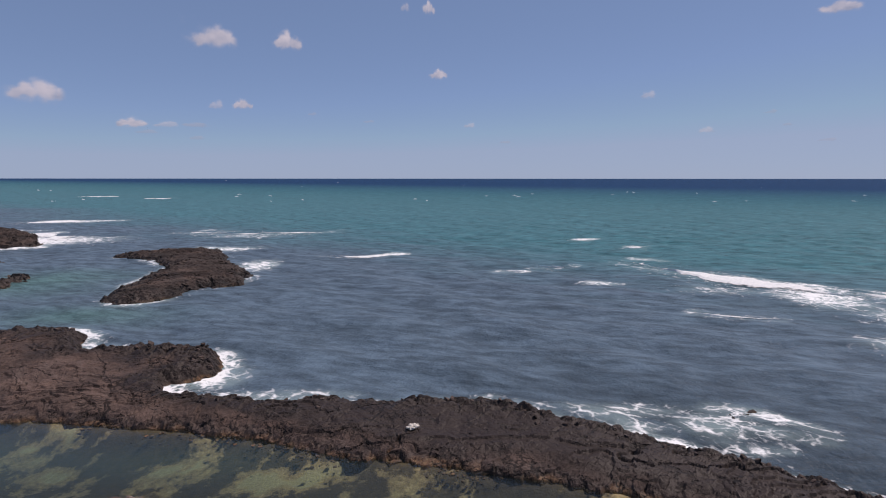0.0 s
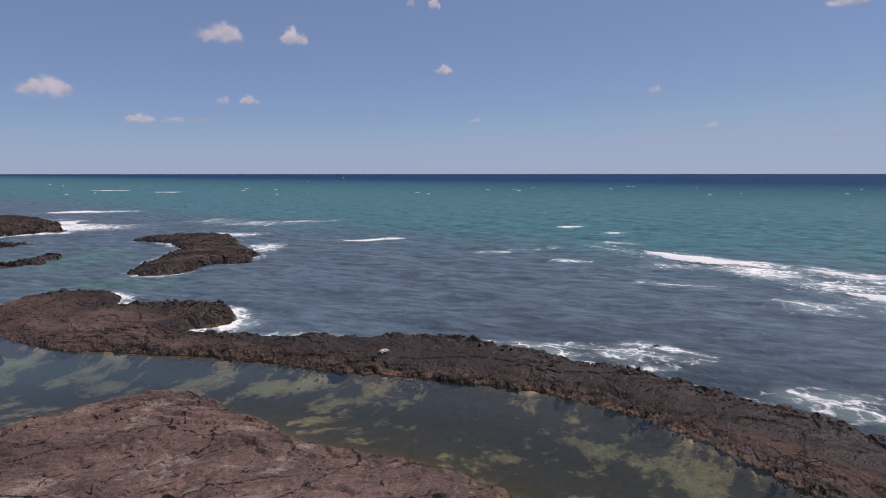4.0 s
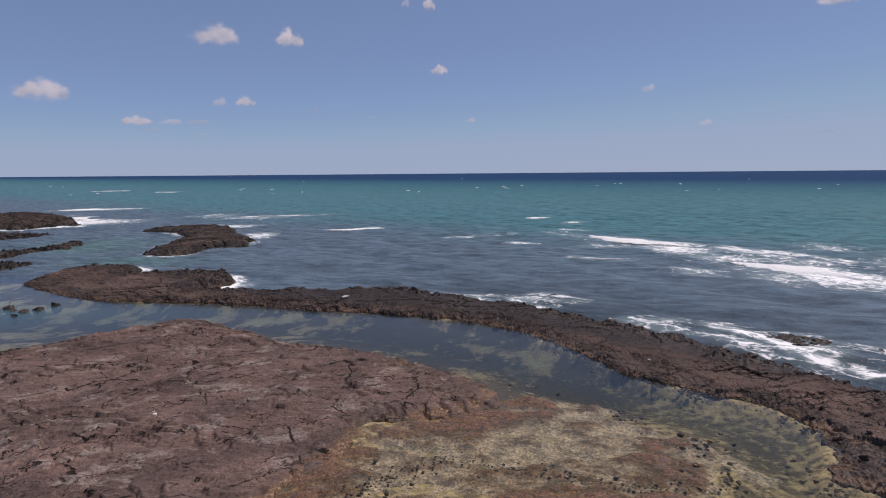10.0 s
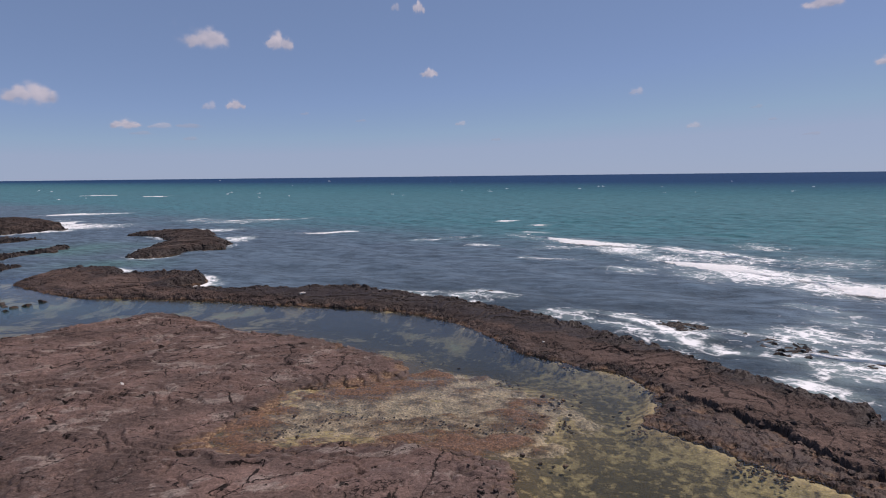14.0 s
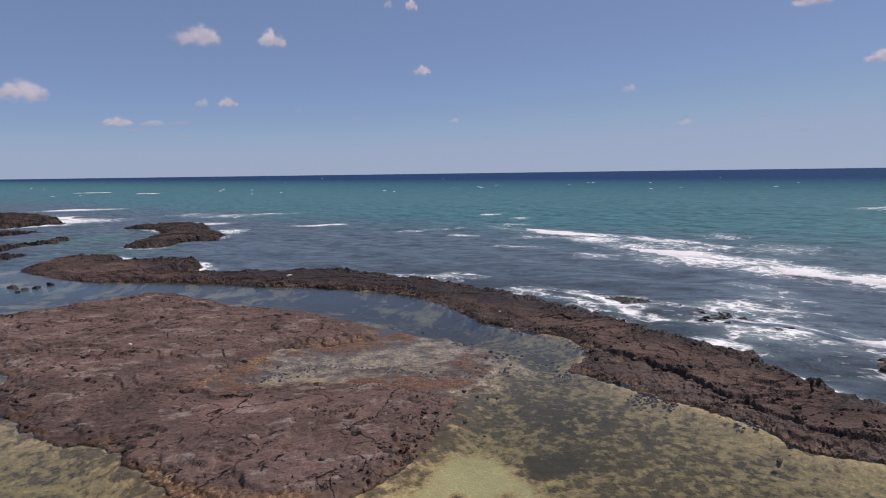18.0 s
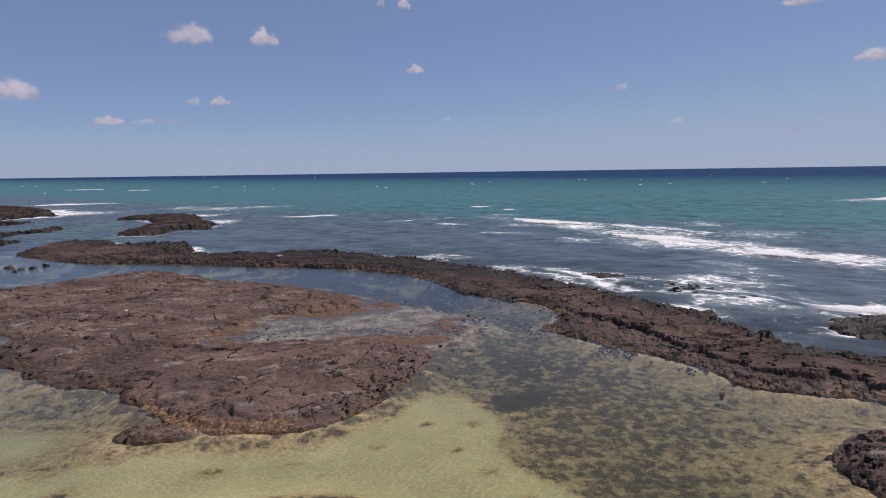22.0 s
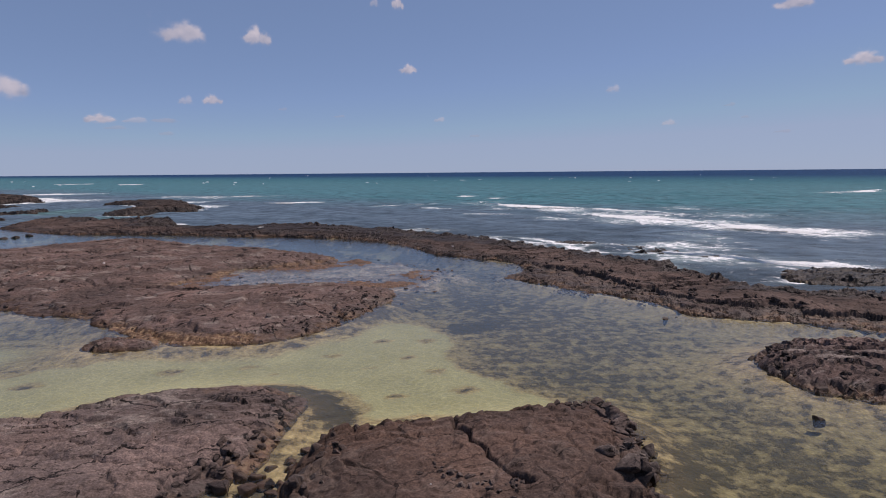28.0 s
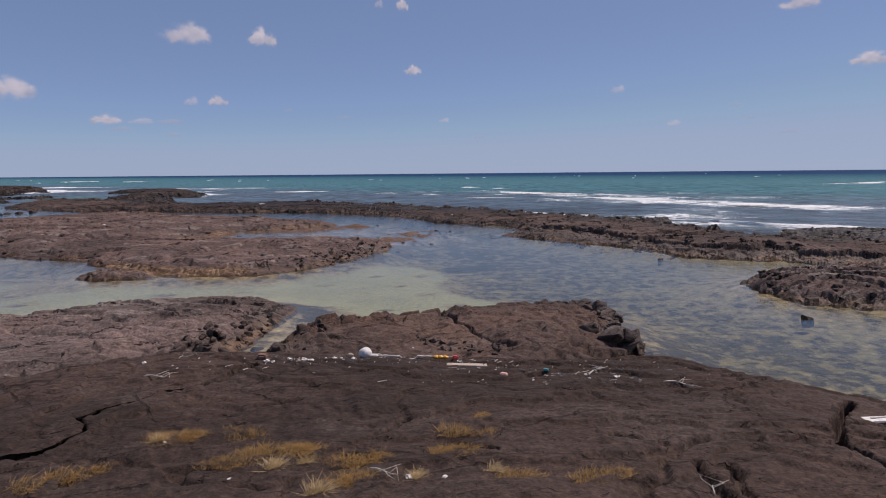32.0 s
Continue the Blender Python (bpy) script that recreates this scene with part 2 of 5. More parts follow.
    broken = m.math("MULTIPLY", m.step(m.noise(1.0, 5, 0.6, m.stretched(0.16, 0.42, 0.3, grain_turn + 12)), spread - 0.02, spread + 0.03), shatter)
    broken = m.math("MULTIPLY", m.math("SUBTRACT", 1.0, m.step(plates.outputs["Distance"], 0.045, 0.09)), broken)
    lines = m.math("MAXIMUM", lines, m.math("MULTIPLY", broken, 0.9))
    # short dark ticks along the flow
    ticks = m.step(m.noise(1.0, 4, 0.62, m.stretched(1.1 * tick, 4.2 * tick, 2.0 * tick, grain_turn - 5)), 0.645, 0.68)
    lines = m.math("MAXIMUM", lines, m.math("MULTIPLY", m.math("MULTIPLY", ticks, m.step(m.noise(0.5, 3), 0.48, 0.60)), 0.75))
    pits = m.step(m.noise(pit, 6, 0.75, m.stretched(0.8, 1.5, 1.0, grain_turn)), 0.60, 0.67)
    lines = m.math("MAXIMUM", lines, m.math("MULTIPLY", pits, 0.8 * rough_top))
    # shade inside the joints, plate gaps, ticks and pits is put into the colour
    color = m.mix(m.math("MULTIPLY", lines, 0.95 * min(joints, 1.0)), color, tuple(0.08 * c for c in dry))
    n = m.bump(m.math("SUBTRACT", 1.0, lines), 0.16 * joints, 0.8)
    n = m.bump(m.noise(1.0, 3.5, 0.5, m.stretched(0.9, 2.1, 1.5, grain_turn)), 0.22 * relief, 0.9, n)
    n = m.bump(ropes, 0.06 * relief, 0.8, n)
    n = m.bump(m.noise(5.5, 3.5, 0.6), 0.05 * grit, 0.9, n)
    n = m.bump(fine, 0.014 * grit, 0.8, n)
    return m.done(m.surface(color, rough, n, specular=0.22))


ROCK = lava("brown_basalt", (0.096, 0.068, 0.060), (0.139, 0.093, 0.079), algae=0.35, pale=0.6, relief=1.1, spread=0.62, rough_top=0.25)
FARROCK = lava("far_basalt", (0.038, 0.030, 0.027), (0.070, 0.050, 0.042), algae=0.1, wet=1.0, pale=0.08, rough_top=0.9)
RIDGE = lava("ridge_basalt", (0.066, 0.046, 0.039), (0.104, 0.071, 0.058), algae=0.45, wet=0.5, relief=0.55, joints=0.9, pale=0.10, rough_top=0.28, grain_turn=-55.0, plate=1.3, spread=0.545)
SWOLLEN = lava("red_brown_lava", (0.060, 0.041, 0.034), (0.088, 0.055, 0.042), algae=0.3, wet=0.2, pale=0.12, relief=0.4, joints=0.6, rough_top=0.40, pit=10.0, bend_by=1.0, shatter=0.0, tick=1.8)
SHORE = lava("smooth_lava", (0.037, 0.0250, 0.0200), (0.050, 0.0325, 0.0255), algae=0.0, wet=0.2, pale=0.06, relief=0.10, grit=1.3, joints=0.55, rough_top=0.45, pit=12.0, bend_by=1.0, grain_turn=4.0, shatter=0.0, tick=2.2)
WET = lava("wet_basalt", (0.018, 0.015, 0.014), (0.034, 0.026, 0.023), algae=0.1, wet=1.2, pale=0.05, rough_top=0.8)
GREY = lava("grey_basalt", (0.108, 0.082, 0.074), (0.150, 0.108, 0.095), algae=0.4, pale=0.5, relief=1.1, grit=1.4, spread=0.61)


def flat_material():
    m = Nodes("weedy_flat")
    h = m.math("ADD", m.height(), m.math("MULTIPLY", m.math("SUBTRACT", m.noise(0.8, 6, 0.65), 0.5), 0.34))
    base = m.ramp(m.math("MULTIPLY", m.math("ADD", h, 0.30), 2.6), (0.08, (0.38, 0.30, 0.235)), (0.30, (0.30, 0.22, 0.165)), (0.45, (0.19, 0.128, 0.085)), (0.60, (0.21, 0.115, 0.058)), (0.80, (0.17, 0.088, 0.046)), (0.98, (0.11, 0.068, 0.048)))
    speck = m.mix(1.0, m.ramp(m.noise(6.0, 7, 0.75), (0.36, 0.22), (0.5, 0.95), (0.66, 1.7)), m.ramp(m.noise(1.1, 5, 0.65), (0.36, 0.5), (0.5, 1.0), (0.64, 1.3)), "MULTIPLY")
    color = m.mix(1.0, base, speck, "MULTIPLY")
    turf = m.math("ADD", m.noise(0.55, 7, 0.7), m.math("MULTIPLY", h, 1.1))
    turf = m.math("MULTIPLY", m.step(turf, 0.41, 0.49), 0.9)
    color = m.mix(turf, color, m.ramp(m.noise(6.0, 6, 0.75), (0.40, (0.034, 0.020, 0.015)), (0.53, (0.115, 0.056, 0.029)), (0.63, (0.21, 0.12, 0.060)), (0.72, (0.38, 0.27, 0.16))))
    stain = m.step(m.noise(1.0, 6, 0.7, m.stretched(0.5, 1.1, 1.0, -12)), 0.56, 0.64)
    color = m.mix(m.math("MULTIPLY", stain, 0.75), color, (0.085, 0.068, 0.060))
    n = m.bump(m.noise(3.0, 6, 0.7), 0.2, 0.8)
    return m.done(m.surface(color, 0.75, n))


FLAT = flat_material()
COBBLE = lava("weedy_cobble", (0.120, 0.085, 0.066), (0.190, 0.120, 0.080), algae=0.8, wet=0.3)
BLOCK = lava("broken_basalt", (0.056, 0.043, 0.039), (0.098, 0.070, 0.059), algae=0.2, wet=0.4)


def sand_material():
    m = Nodes("sea_bed")
    ripple = m.node("ShaderNodeTexWave", Scale=0.75, Distortion=11.0, Detail=4.0, Vector=m.stretched(1, 1, 1, -28))
    sand = m.ramp(m.noise(0.35, 6, 0.6), (0.3, (0.34, 0.318, 0.195)), (0.7, (0.44, 0.41, 0.262)))
    # bright lines of sunlight gathered by the water, put into the sand's colour
    net = m.node("ShaderNodeTexVoronoi", Scale=2.0, Vector=m.stretched(0.6, 1.5, 1, -35))
    net.feature = "DISTANCE_TO_EDGE"
    glint = m.math("MULTIPLY", m.step(ripple.outputs["Fac"], 0.66, 0.98), m.step(m.noise(0.5, 4), 0.40, 0.60))
    sand = m.mix(m.math("MULTIPLY", glint, 0.30), sand, (0.60, 0.55, 0.37))
    sand = m.mix(m.math("MULTIPLY", m.math("SUBTRACT", 1.0, m.step(net.outputs["Distance"], 0.0, 0.12)), 0.26), sand, (0.64, 0.59, 0.42))
    weedy = m.attribute("weed")
    speckled = m.mix(1.0, sand, m.ramp(m.noise(3.4, 6, 0.75), (0.32, 0.42), (0.5, 0.92), (0.68, 1.3)), "MULTIPLY")
    sand = m.mix(m.step(weedy, 0.1, 0.4), sand, m.mix(1.0, speckled, (1.0, 0.86, 0.80), "MULTIPLY"))
    # turf in patches, small round tufts in it, and a thin brown film round them
    far = m.noise(0.20, 5, 0.60)
    clump = m.noise(1.25, 8, 0.74)
    tuft = m.node("ShaderNodeTexVoronoi", Scale=1.5, Vector=m.pos)
    amount = m.math("ADD", m.math("ADD", m.math("MULTIPLY", far, 0.20), m.math("MULTIPLY", clump, 0.80)), m.math("MULTIPLY", m.math("SUBTRACT", weedy, 0.50), 0.46))
    amount = m.math("ADD", amount, m.math("MULTIPLY", m.math("SUBTRACT", 0.40, tuft.outputs["Distance"]), 0.12))
    here = m.step(weedy, 0.02, 0.3)
    film = m.math("MULTIPLY", m.step(amount, 0.42, 0.52), m.math("MULTIPLY", here, 0.55))
    cover = m.math("MULTIPLY", m.step(amount, 0.515, 0.60), here)
    color = m.mix(film, sand, m.ramp(m.noise(2.2, 5, 0.7), (0.35, (0.175, 0.130, 0.084)), (0.65, (0.30, 0.226, 0.142))))
    weed = m.ramp(m.noise(2.1, 7, 0.78), (0.36, (0.038, 0.034, 0.032)), (0.5, (0.092, 0.075, 0.056)), (0.60, (0.170, 0.135, 0.092)), (0.68, (0.26, 0.215, 0.15)))
    weed = m.mix(m.math("MULTIPLY", m.step(weedy, 0.60, 0.84), 0.75), weed, m.ramp(m.noise(1.6, 6, 0.7), (0.36, (0.014, 0.013, 0.012)), (0.64, (0.052, 0.042, 0.030))))
    color = m.mix(m.math("MULTIPLY", cover, 0.90), color, weed)
    n = m.bump(m.math("ADD", cover, m.noise(6.0, 4)), 0.12, 0.6)
    return m.done(m.surface(color, 0.9, n, specular=0.2))


def water_material():
    m = Nodes("sea_water")
    xyz = m.node("ShaderNodeSeparateXYZ", Vector=m.pos)
    # ripples at three sizes, crests lying across the wind
    open_sea = m.attribute("open")
    swell = m.noise(1.0, 1.5, 0.5, m.stretched(0.06, 0.085, 1, -55))
    chop = m.noise(1.0, 5.0, 0.6, m.stretched(0.26, 0.38, 1, -30))
    wavelet = m.noise(1.0, 5.0, 0.65, m.stretched(0.95, 1.2, 1, -12))
    ripple = m.noise(1.0, 2.5, 0.5, m.stretched(1.9, 3.0, 1, 75))
    n = m.bump(swell, 1.8, m.math("MULTIPLY", open_sea, 0.8))
    n = m.bump(chop, 0.52, m.math("ADD", 0.02, m.math("MULTIPLY", open_sea, 0.9)), n)
    n = m.bump(wavelet, 0.24, m.math("ADD", 0.11, m.math("MULTIPLY", open_sea, 0.80)), n)
    n = m.bump(ripple, 0.05, m.math("ADD", 0.45, m.math("MULTIPLY", open_sea, 0.5)), n)
    # the water's own colour: blue-grey over rock near the reef, teal over sand, navy in the deep
    reach = m.math("ADD", xyz.outputs["Y"], m.math("MULTIPLY", m.math("SUBTRACT", m.noise(1.0, 4, 0.55, m.stretched(0.006, 0.02, 1)), 0.5), 120.0))
    reach = m.math("ADD", reach, m.math("MULTIPLY", xyz.outputs["X"], 0.8))
    body = m.mix(m.step(reach, 105.0, 215.0), (0.076, 0.113, 0.150), (0.046, 0.140, 0.163))
    body = m.mix(m.step(reach, 300.0, 1500.0), body, (0.012, 0.042, 0.104))
    body = m.mix(m.math("MULTIPLY", m.attribute("shallow"), 0.9), body, (0.018, 0.025, 0.030))
    body = m.mix(m.math("MULTIPLY", m.attribute("shoal"), 0.8), body, (0.062, 0.135, 0.122))
    # light and dark of the waves' facets, painted as streaks into the water's colour
    streak = m.noise(1.0, 5, 0.6, m.stretched(0.05, 0.075, 1, -50))
    body = m.mix(1.0, body, m.ramp(streak, (0.3, 0.88), (0.7, 1.10)), "MULTIPLY")
    body = m.mix(open_sea, body, m.mix(1.0, body, m.ramp(m.noise(1.0, 7, 0.68, m.stretched(0.22, 0.5, 1, -20)), (0.36, 0.66), (0.5, 0.98), (0.64, 1.38)), "MULTIPLY"))
    foam_zone = m.attribute("foam")
    milky = m.math("MULTIPLY", m.step(m.math("ADD", foam_zone, m.math("MULTIPLY", m.math("SUBTRACT", streak, 0.5), 0.9)), 0.15, 0.85), m.math("MULTIPLY", m.step(foam_zone, 0.04, 0.40), 0.62))
    body = m.mix(milky, body, (0.30, 0.40, 0.40))
    # lace: thin webs of foam that close up where the water is whitest
    drift = m.node("ShaderNodeVectorMath")
    drift.operation = "MULTIPLY_ADD"
    m.put(drift.inputs[0], m.node("ShaderNodeTexNoise", Scale=0.7, Detail=3.0, Vector=m.pos).outputs["Color"])
    drift.inputs[1].default_value = (1.6, 1.6, 0.0)
    m.put(drift.inputs[2], m.stretched(0.8, 1.0, 1, -50))
    web = None
    for scale, width in ((0.42, 0.16), (1.1, 0.20)):
        cell = m.node("ShaderNodeTexVoronoi", Scale=scale, Vector=drift.outputs[0])
        cell.feature = "DISTANCE_TO_EDGE"
        thread = m.math("SUBTRACT", 1.0, m.step(cell.outputs["Distance"], 0.0, width))
        web = thread if web is None else m.math("MAXIMUM", web, m.math("MULTIPLY", thread, 0.75))
    patchy = m.math("SUBTRACT", m.noise(1.0, 8, 0.72, m.stretched(0.42, 0.6, 1, -50)), 0.5)
    foam = m.step(m.math("ADD", m.math("ADD", foam_zone, m.math("MULTIPLY", web, 0.34)), m.math("MULTIPLY", patchy, 1.7)), 0.60, 1.0)
    foam = m.math("MULTIPLY", foam, m.math("MULTIPLY", m.step(foam_zone, 0.03, 0.25), 0.88))
    body_shader = m.node("ShaderNodeBsdfDiffuse", Color=body, Normal=n).outputs[0]
    clear = m.node("ShaderNodeBsdfTransparent", Color=m.mix(m.attribute("murk"), (0.955, 0.972, 0.91), (0.74, 0.925, 0.76))).outputs[0]
    under = m.node("ShaderNodeMixShader", Fac=m.attribute("murk"))
    m.put(under.inputs[1], clear)
    m.put(under.inputs[2], body_shader)
    gloss = m.node("ShaderNodeBsdfGlossy", Roughness=m.math("ADD", 0.06, m.math("MULTIPLY", open_sea, 0.20)), Normal=n)
    calm = m.math("MULTIPLY", m.math("SUBTRACT", 1.0, m.math("MULTIPLY", open_sea, 0.73)), m.math("SUBTRACT", 1.0, m.math("MULTIPLY", m.step(reach, 150.0, 800.0), 0.75)))
    fres = m.node("ShaderNodeFresnel", IOR=1.33, Normal=n)
    top = m.node("ShaderNodeMixShader", Fac=m.math("MULTIPLY", m.math("MULTIPLY", fres.outputs[0], m.math("ADD", 0.45, m.math("MULTIPLY", m.step(fres.outputs[0], 0.02, 0.18), 0.70))), calm))
    m.put(top.inputs[1], under.outputs[0])
    m.put(top.inputs[2], gloss.outputs[0])
    white = m.surface((0.80, 0.82, 0.83), 0.8, specular=0.2)
    full = m.node("ShaderNodeMixShader", Fac=foam)
    m.put(full.inputs[1], top.outputs[0])
    m.put(full.inputs[2], white)
    return m.done(full.outputs[0])


def foam_material():
    m = Nodes("white_foam")
    churn = m.noise(1.0, 6, 0.68, m.stretched(0.7, 0.9, 1, -55))
    solid = m.math("ADD", m.attribute("body"), m.math("MULTIPLY", m.math("SUBTRACT", churn, 0.5), 1.25))
    solid = m.step(solid, 0.40, 0.72)
    white = m.surface(m.ramp(m.noise(2.2, 6, 0.7), (0.3, (0.62, 0.68, 0.70)), (0.6, (0.88, 0.89, 0.89))), 0.8, m.bump(m.noise(1.8, 6, 0.7), 0.35, 0.8), specular=0.2)
    airy = m.node("ShaderNodeMixShader", Fac=0.15)          # light passes through the froth
    m.put(airy.inputs[1], white)
    m.put(airy.inputs[2], m.node("ShaderNodeBsdfTranslucent", Color=(0.86, 0.88, 0.88, 1)).outputs[0])
    mixed = m.node("ShaderNodeMixShader", Fac=solid)
    m.put(mixed.inputs[1], m.node("ShaderNodeBsdfTransparent").outputs[0])
    m.put(mixed.inputs[2], airy.outputs[0])
    return m.done(mixed.outputs[0])


def cloud_material():
    m = Nodes("cloud_vapour")
    body = m.attribute("body")
    # sunlit tops and shaded bases, painted as a glow of the cloud's own
    light = m.mix(m.attribute("lit"), (0.25, 0.28, 0.37), (0.63, 0.585, 0.615))
    glow = m.node("ShaderNodeEmission", Color=light, Strength=1.0)
    mixed = m.node("ShaderNodeMixShader", Fac=body)
    m.put(mixed.inputs[1], m.node("ShaderNodeBsdfTransparent").outputs[0])
    m.put(mixed.inputs[2], glow.outputs[0])
    return m.done(mixed.outputs[0])


def plain(name, color, rough=0.6, spread=0.25, scale=12.0, bump=0.01):
    m = Nodes(name)
    f = m.noise(scale, 5, 0.6)
    dirt = m.noise(scale * 0.3, 4)
    c = m.mix(1.0, color, m.ramp(f, (0.25, 1 - spread), (0.75, 1 + spread * 0.5)), "MULTIPLY")
    c = m.mix(m.math("MULTIPLY", m.step(dirt, 0.55, 0.75), spread), c, (0.10, 0.08, 0.06))
    return m.done(m.surface(c, rough, m.bump(f, bump, 0.6)))


SEABED, WATER, FOAM, CLOUD = sand_material(), water_material(), foam_material(), cloud_material()


# ---- meshes ----
def sheet(name, xs, ys, z, material, keep=None, attributes=None, smooth_faces=True):
    """A grid over xs and ys with heights z[y, x], as one mesh with its origin in its middle."""
    nx, ny = len(xs), len(ys)
    gx, gy = np.meshgrid(xs, ys)
    idx = np.arange(nx * ny).reshape(ny, nx)
    quads = np.stack([idx[:-1, :-1], idx[:-1, 1:], idx[1:, 1:], idx[1:, :-1]], -1).reshape(-1, 4)
    co = np.stack([gx.ravel(), gy.ravel(), z.ravel()], -1)
    used = np.arange(nx * ny)
    if keep is not None:
        k = keep.ravel()
        quads = quads[k[quads].any(axis=1)]
        used = np.unique(quads)
        back = np.zeros(nx * ny, np.int64)
        back[used] = np.arange(len(used))
        quads, co = back[quads], co[used]
    origin = np.array([(co[:, 0].min() + co[:, 0].max()) / 2, (co[:, 1].min() + co[:, 1].max()) / 2, 0.0])
    me = bpy.data.meshes.new(name)
    me.vertices.add(len(co))
    me.vertices.foreach_set("co", (co - origin).astype(np.float32).ravel())
    me.loops.add(quads.size)
    me.loops.foreach_set("vertex_index", quads.astype(np.int32).ravel())
    me.polygons.add(len(quads))
    me.polygons.foreach_set("loop_start", np.arange(0, quads.size, 4, dtype=np.int32))
    me.polygons.foreach_set("loop_total", np.full(len(quads), 4, np.int32))
    me.update(calc_edges=True)
    me.polygons.foreach_set("use_smooth", np.full(len(quads), smooth_faces))
    for key, values in (attributes or {}).items():
        a = me.attributes.new(key, "FLOAT", "POINT")
        a.data.foreach_set("value", values.ravel()[used].astype(np.float32))
    me.materials.append(material)
    ob = new(name, me)
    ob.location = origin
    return ob


def graded(lo, a, b, hi, fine, growth=1.18, coarse=400.0):
    """Coordinates from lo to hi, fine between a and b and wider towards the ends."""
    mid = list(np.arange(a, b + fine * 0.5, fine))
    left, right, s, v = [], [], fine, a
    while v > lo:
        s = min(s * growth, coarse)
        v -= s
        left.append(max(v, lo))
    s, v = fine, b
    while v < hi:
        s = min(s * growth, coarse)
        v += s
        right.append(min(v, hi))
    return np.array(left[::-1] + mid + right)


def link(name, bm, material, parent=None, at=None, smooth_faces=False):
    me = bpy.data.meshes.new(name)
    for f in bm.faces:
        f.smooth = smooth_faces
    bm.to_mesh(me)
    bm.free()
    me.materials.append(material)
    ob = new(name, me)
    if at is not None:
        ob.matrix_basis = at
    if parent is not None:
        ob.parent = parent
    return ob


# ---- the plan of the rocks ----
RIDGE_LAGOON_SIDE = [(-57, 61.5), (-49, 54), (-39, 48), (-29, 46), (-16, 44), (-8, 41), (0, 39), (6, 37.5), (11, 35.5), (15, 33), (18.5, 30), (21.5, 25.5),
                     (24, 20), (26.5, 15.5), (30, 12), (34.5, 8), (35.6, 3.5), (34, -0.5), (32.3, -2.5), (34.5, -5), (37, -8), (40, -11.5), (42.5, -15), (43.7, -18.7),
                     (47, -20), (50.5, -21.5), (53.5, -24), (58, -25.5), (68, -27)]
RIDGE_SEA_SIDE = [(80, -20), (67, -14), (59, -15.5), (53.5, -13.5), (50.3, -9), (49, -3.5), (47, 2), (43.5, 8), (40.5, 14), (36.8, 20), (32.5, 26),
                  (28.5, 31.8), (24.5, 35.5), (20, 39), (14.6, 43), (9.5, 46), (4, 49.5), (-5, 50.2), (-12, 50), (-22, 51), (-26, 54.3), (-23, 58), (-23, 61.5),
                  (-26, 65.5), (-36, 65.5), (-39.5, 64.2), (-43.5, 72), (-49.5, 74.5), (-55, 71)]
BIG = [(-37, 19.5), (-31, 24), (-24.5, 32), (-18.5, 35), (-11.5, 30.3), (-6, 26), (2, 23), (8.5, 18), (14, 13), (14.3, 8.5), (10.5, 6.3), (5, 5.6), (4, 1), (1.3, -3.5),
       (3, -5.8), (8, -5.3), (13, -4.8), (18, -6), (22, -8.7), (22, -12), (20, -16.5), (17.5, -21), (15, -23.2), (10.8, -23.8), (7.8, -22.8), (4.3, -20.2), (0.8, -17.0),
       (-5, -14.6), (-10, -11.5), (-15, -6.5), (-17, -1), (-24, 2), (-32, 9), (-40, 14)]
LEFT = [(-3, -39.6), (4, -36.6), (6.8, -35.3), (8.6, -34.5), (10.2, -32.8), (12.3, -32.1), (14.9, -31.7), (16.6, -31.6), (18.1, -32.4), (18.9, -33.5), (18.8, -35.5), (18.7, -37.4), (18.3, -39.2), (16.8, -41.3), (16, -44), (10, -46.5), (0, -47), (-8, -45)]
MOUND = [(19.3, -41.8), (19.8, -39), (21, -37), (24, -36.3), (27, -36), (30, -35.2), (31.8, -35), (32.6, -36.8), (32.3, -39), (31.7, -41.3), (31.2, -44), (29, -47), (24, -48), (20, -47)]
COAST = [(-70, -50), (-20, -47), (0, -46), (10, -45.2), (14, -44.7), (16.2, -43.6), (18.4, -43.1), (20.4, -43.2), (22.5, -43.6), (24, -43.4), (29, -43.3), (31.3, -43.2), (33, -44.3), (35.3, -46.3), (38, -48.5), (44, -50.5),
         (60, -50), (100, -56), (160, -75), (160, -190), (-140, -190), (-140, -75)]
RIGHT = [(41.8, -29.4), (43.6, -27.3), (47, -26.0), (52, -26.4), (56, -27.5), (63, -32), (61, -40), (51, -39), (45, -35.4), (42.4, -33.2)]
OUTER = [(59, -5.6), (60, -1.6), (63, 0.2), (67, 0.4), (74, -2.0), (84, -9), (74, -14.5), (66, -11.5), (61.5, -8.8)]
ISLET = [(-80, 147), (-72, 155), (-63, 161), (-54, 149), (-48, 135), (-37.5, 116.5), (-40.5, 105), (-46, 95), (-49.5, 91), (-54, 95), (-57, 109), (-59, 127), (-66, 137), (-73, 142)]
FAR_A = [(-185, 196), (-166, 216), (-150, 212), (-116, 173), (-124, 159), (-134, 156), (-185, 178)]
FAR_B = [(-140, 140), (-124, 142), (-99, 136), (-111, 129), (-142, 131)]
FAR_C = [(-100, 92), (-88, 98), (-84, 112), (-86, 120), (-80, 116), (-78, 103), (-84, 91), (-98, 86)]
FAR_D = [(-92, 78), (-81, 82), (-70, 81), (-72, 74), (-92, 68)]
AWASH_A = [(44, 28.5), (47, 28), (51, 23.5), (55, 18), (59, 12.5), (60, 9.2), (57, 9), (53, 12.5), (49.5, 17.5), (46, 23.5)]
AWASH_B = [(22.5, 49.5), (26, 48), (29, 43.5), (27.5, 42.6), (24, 45.5)]
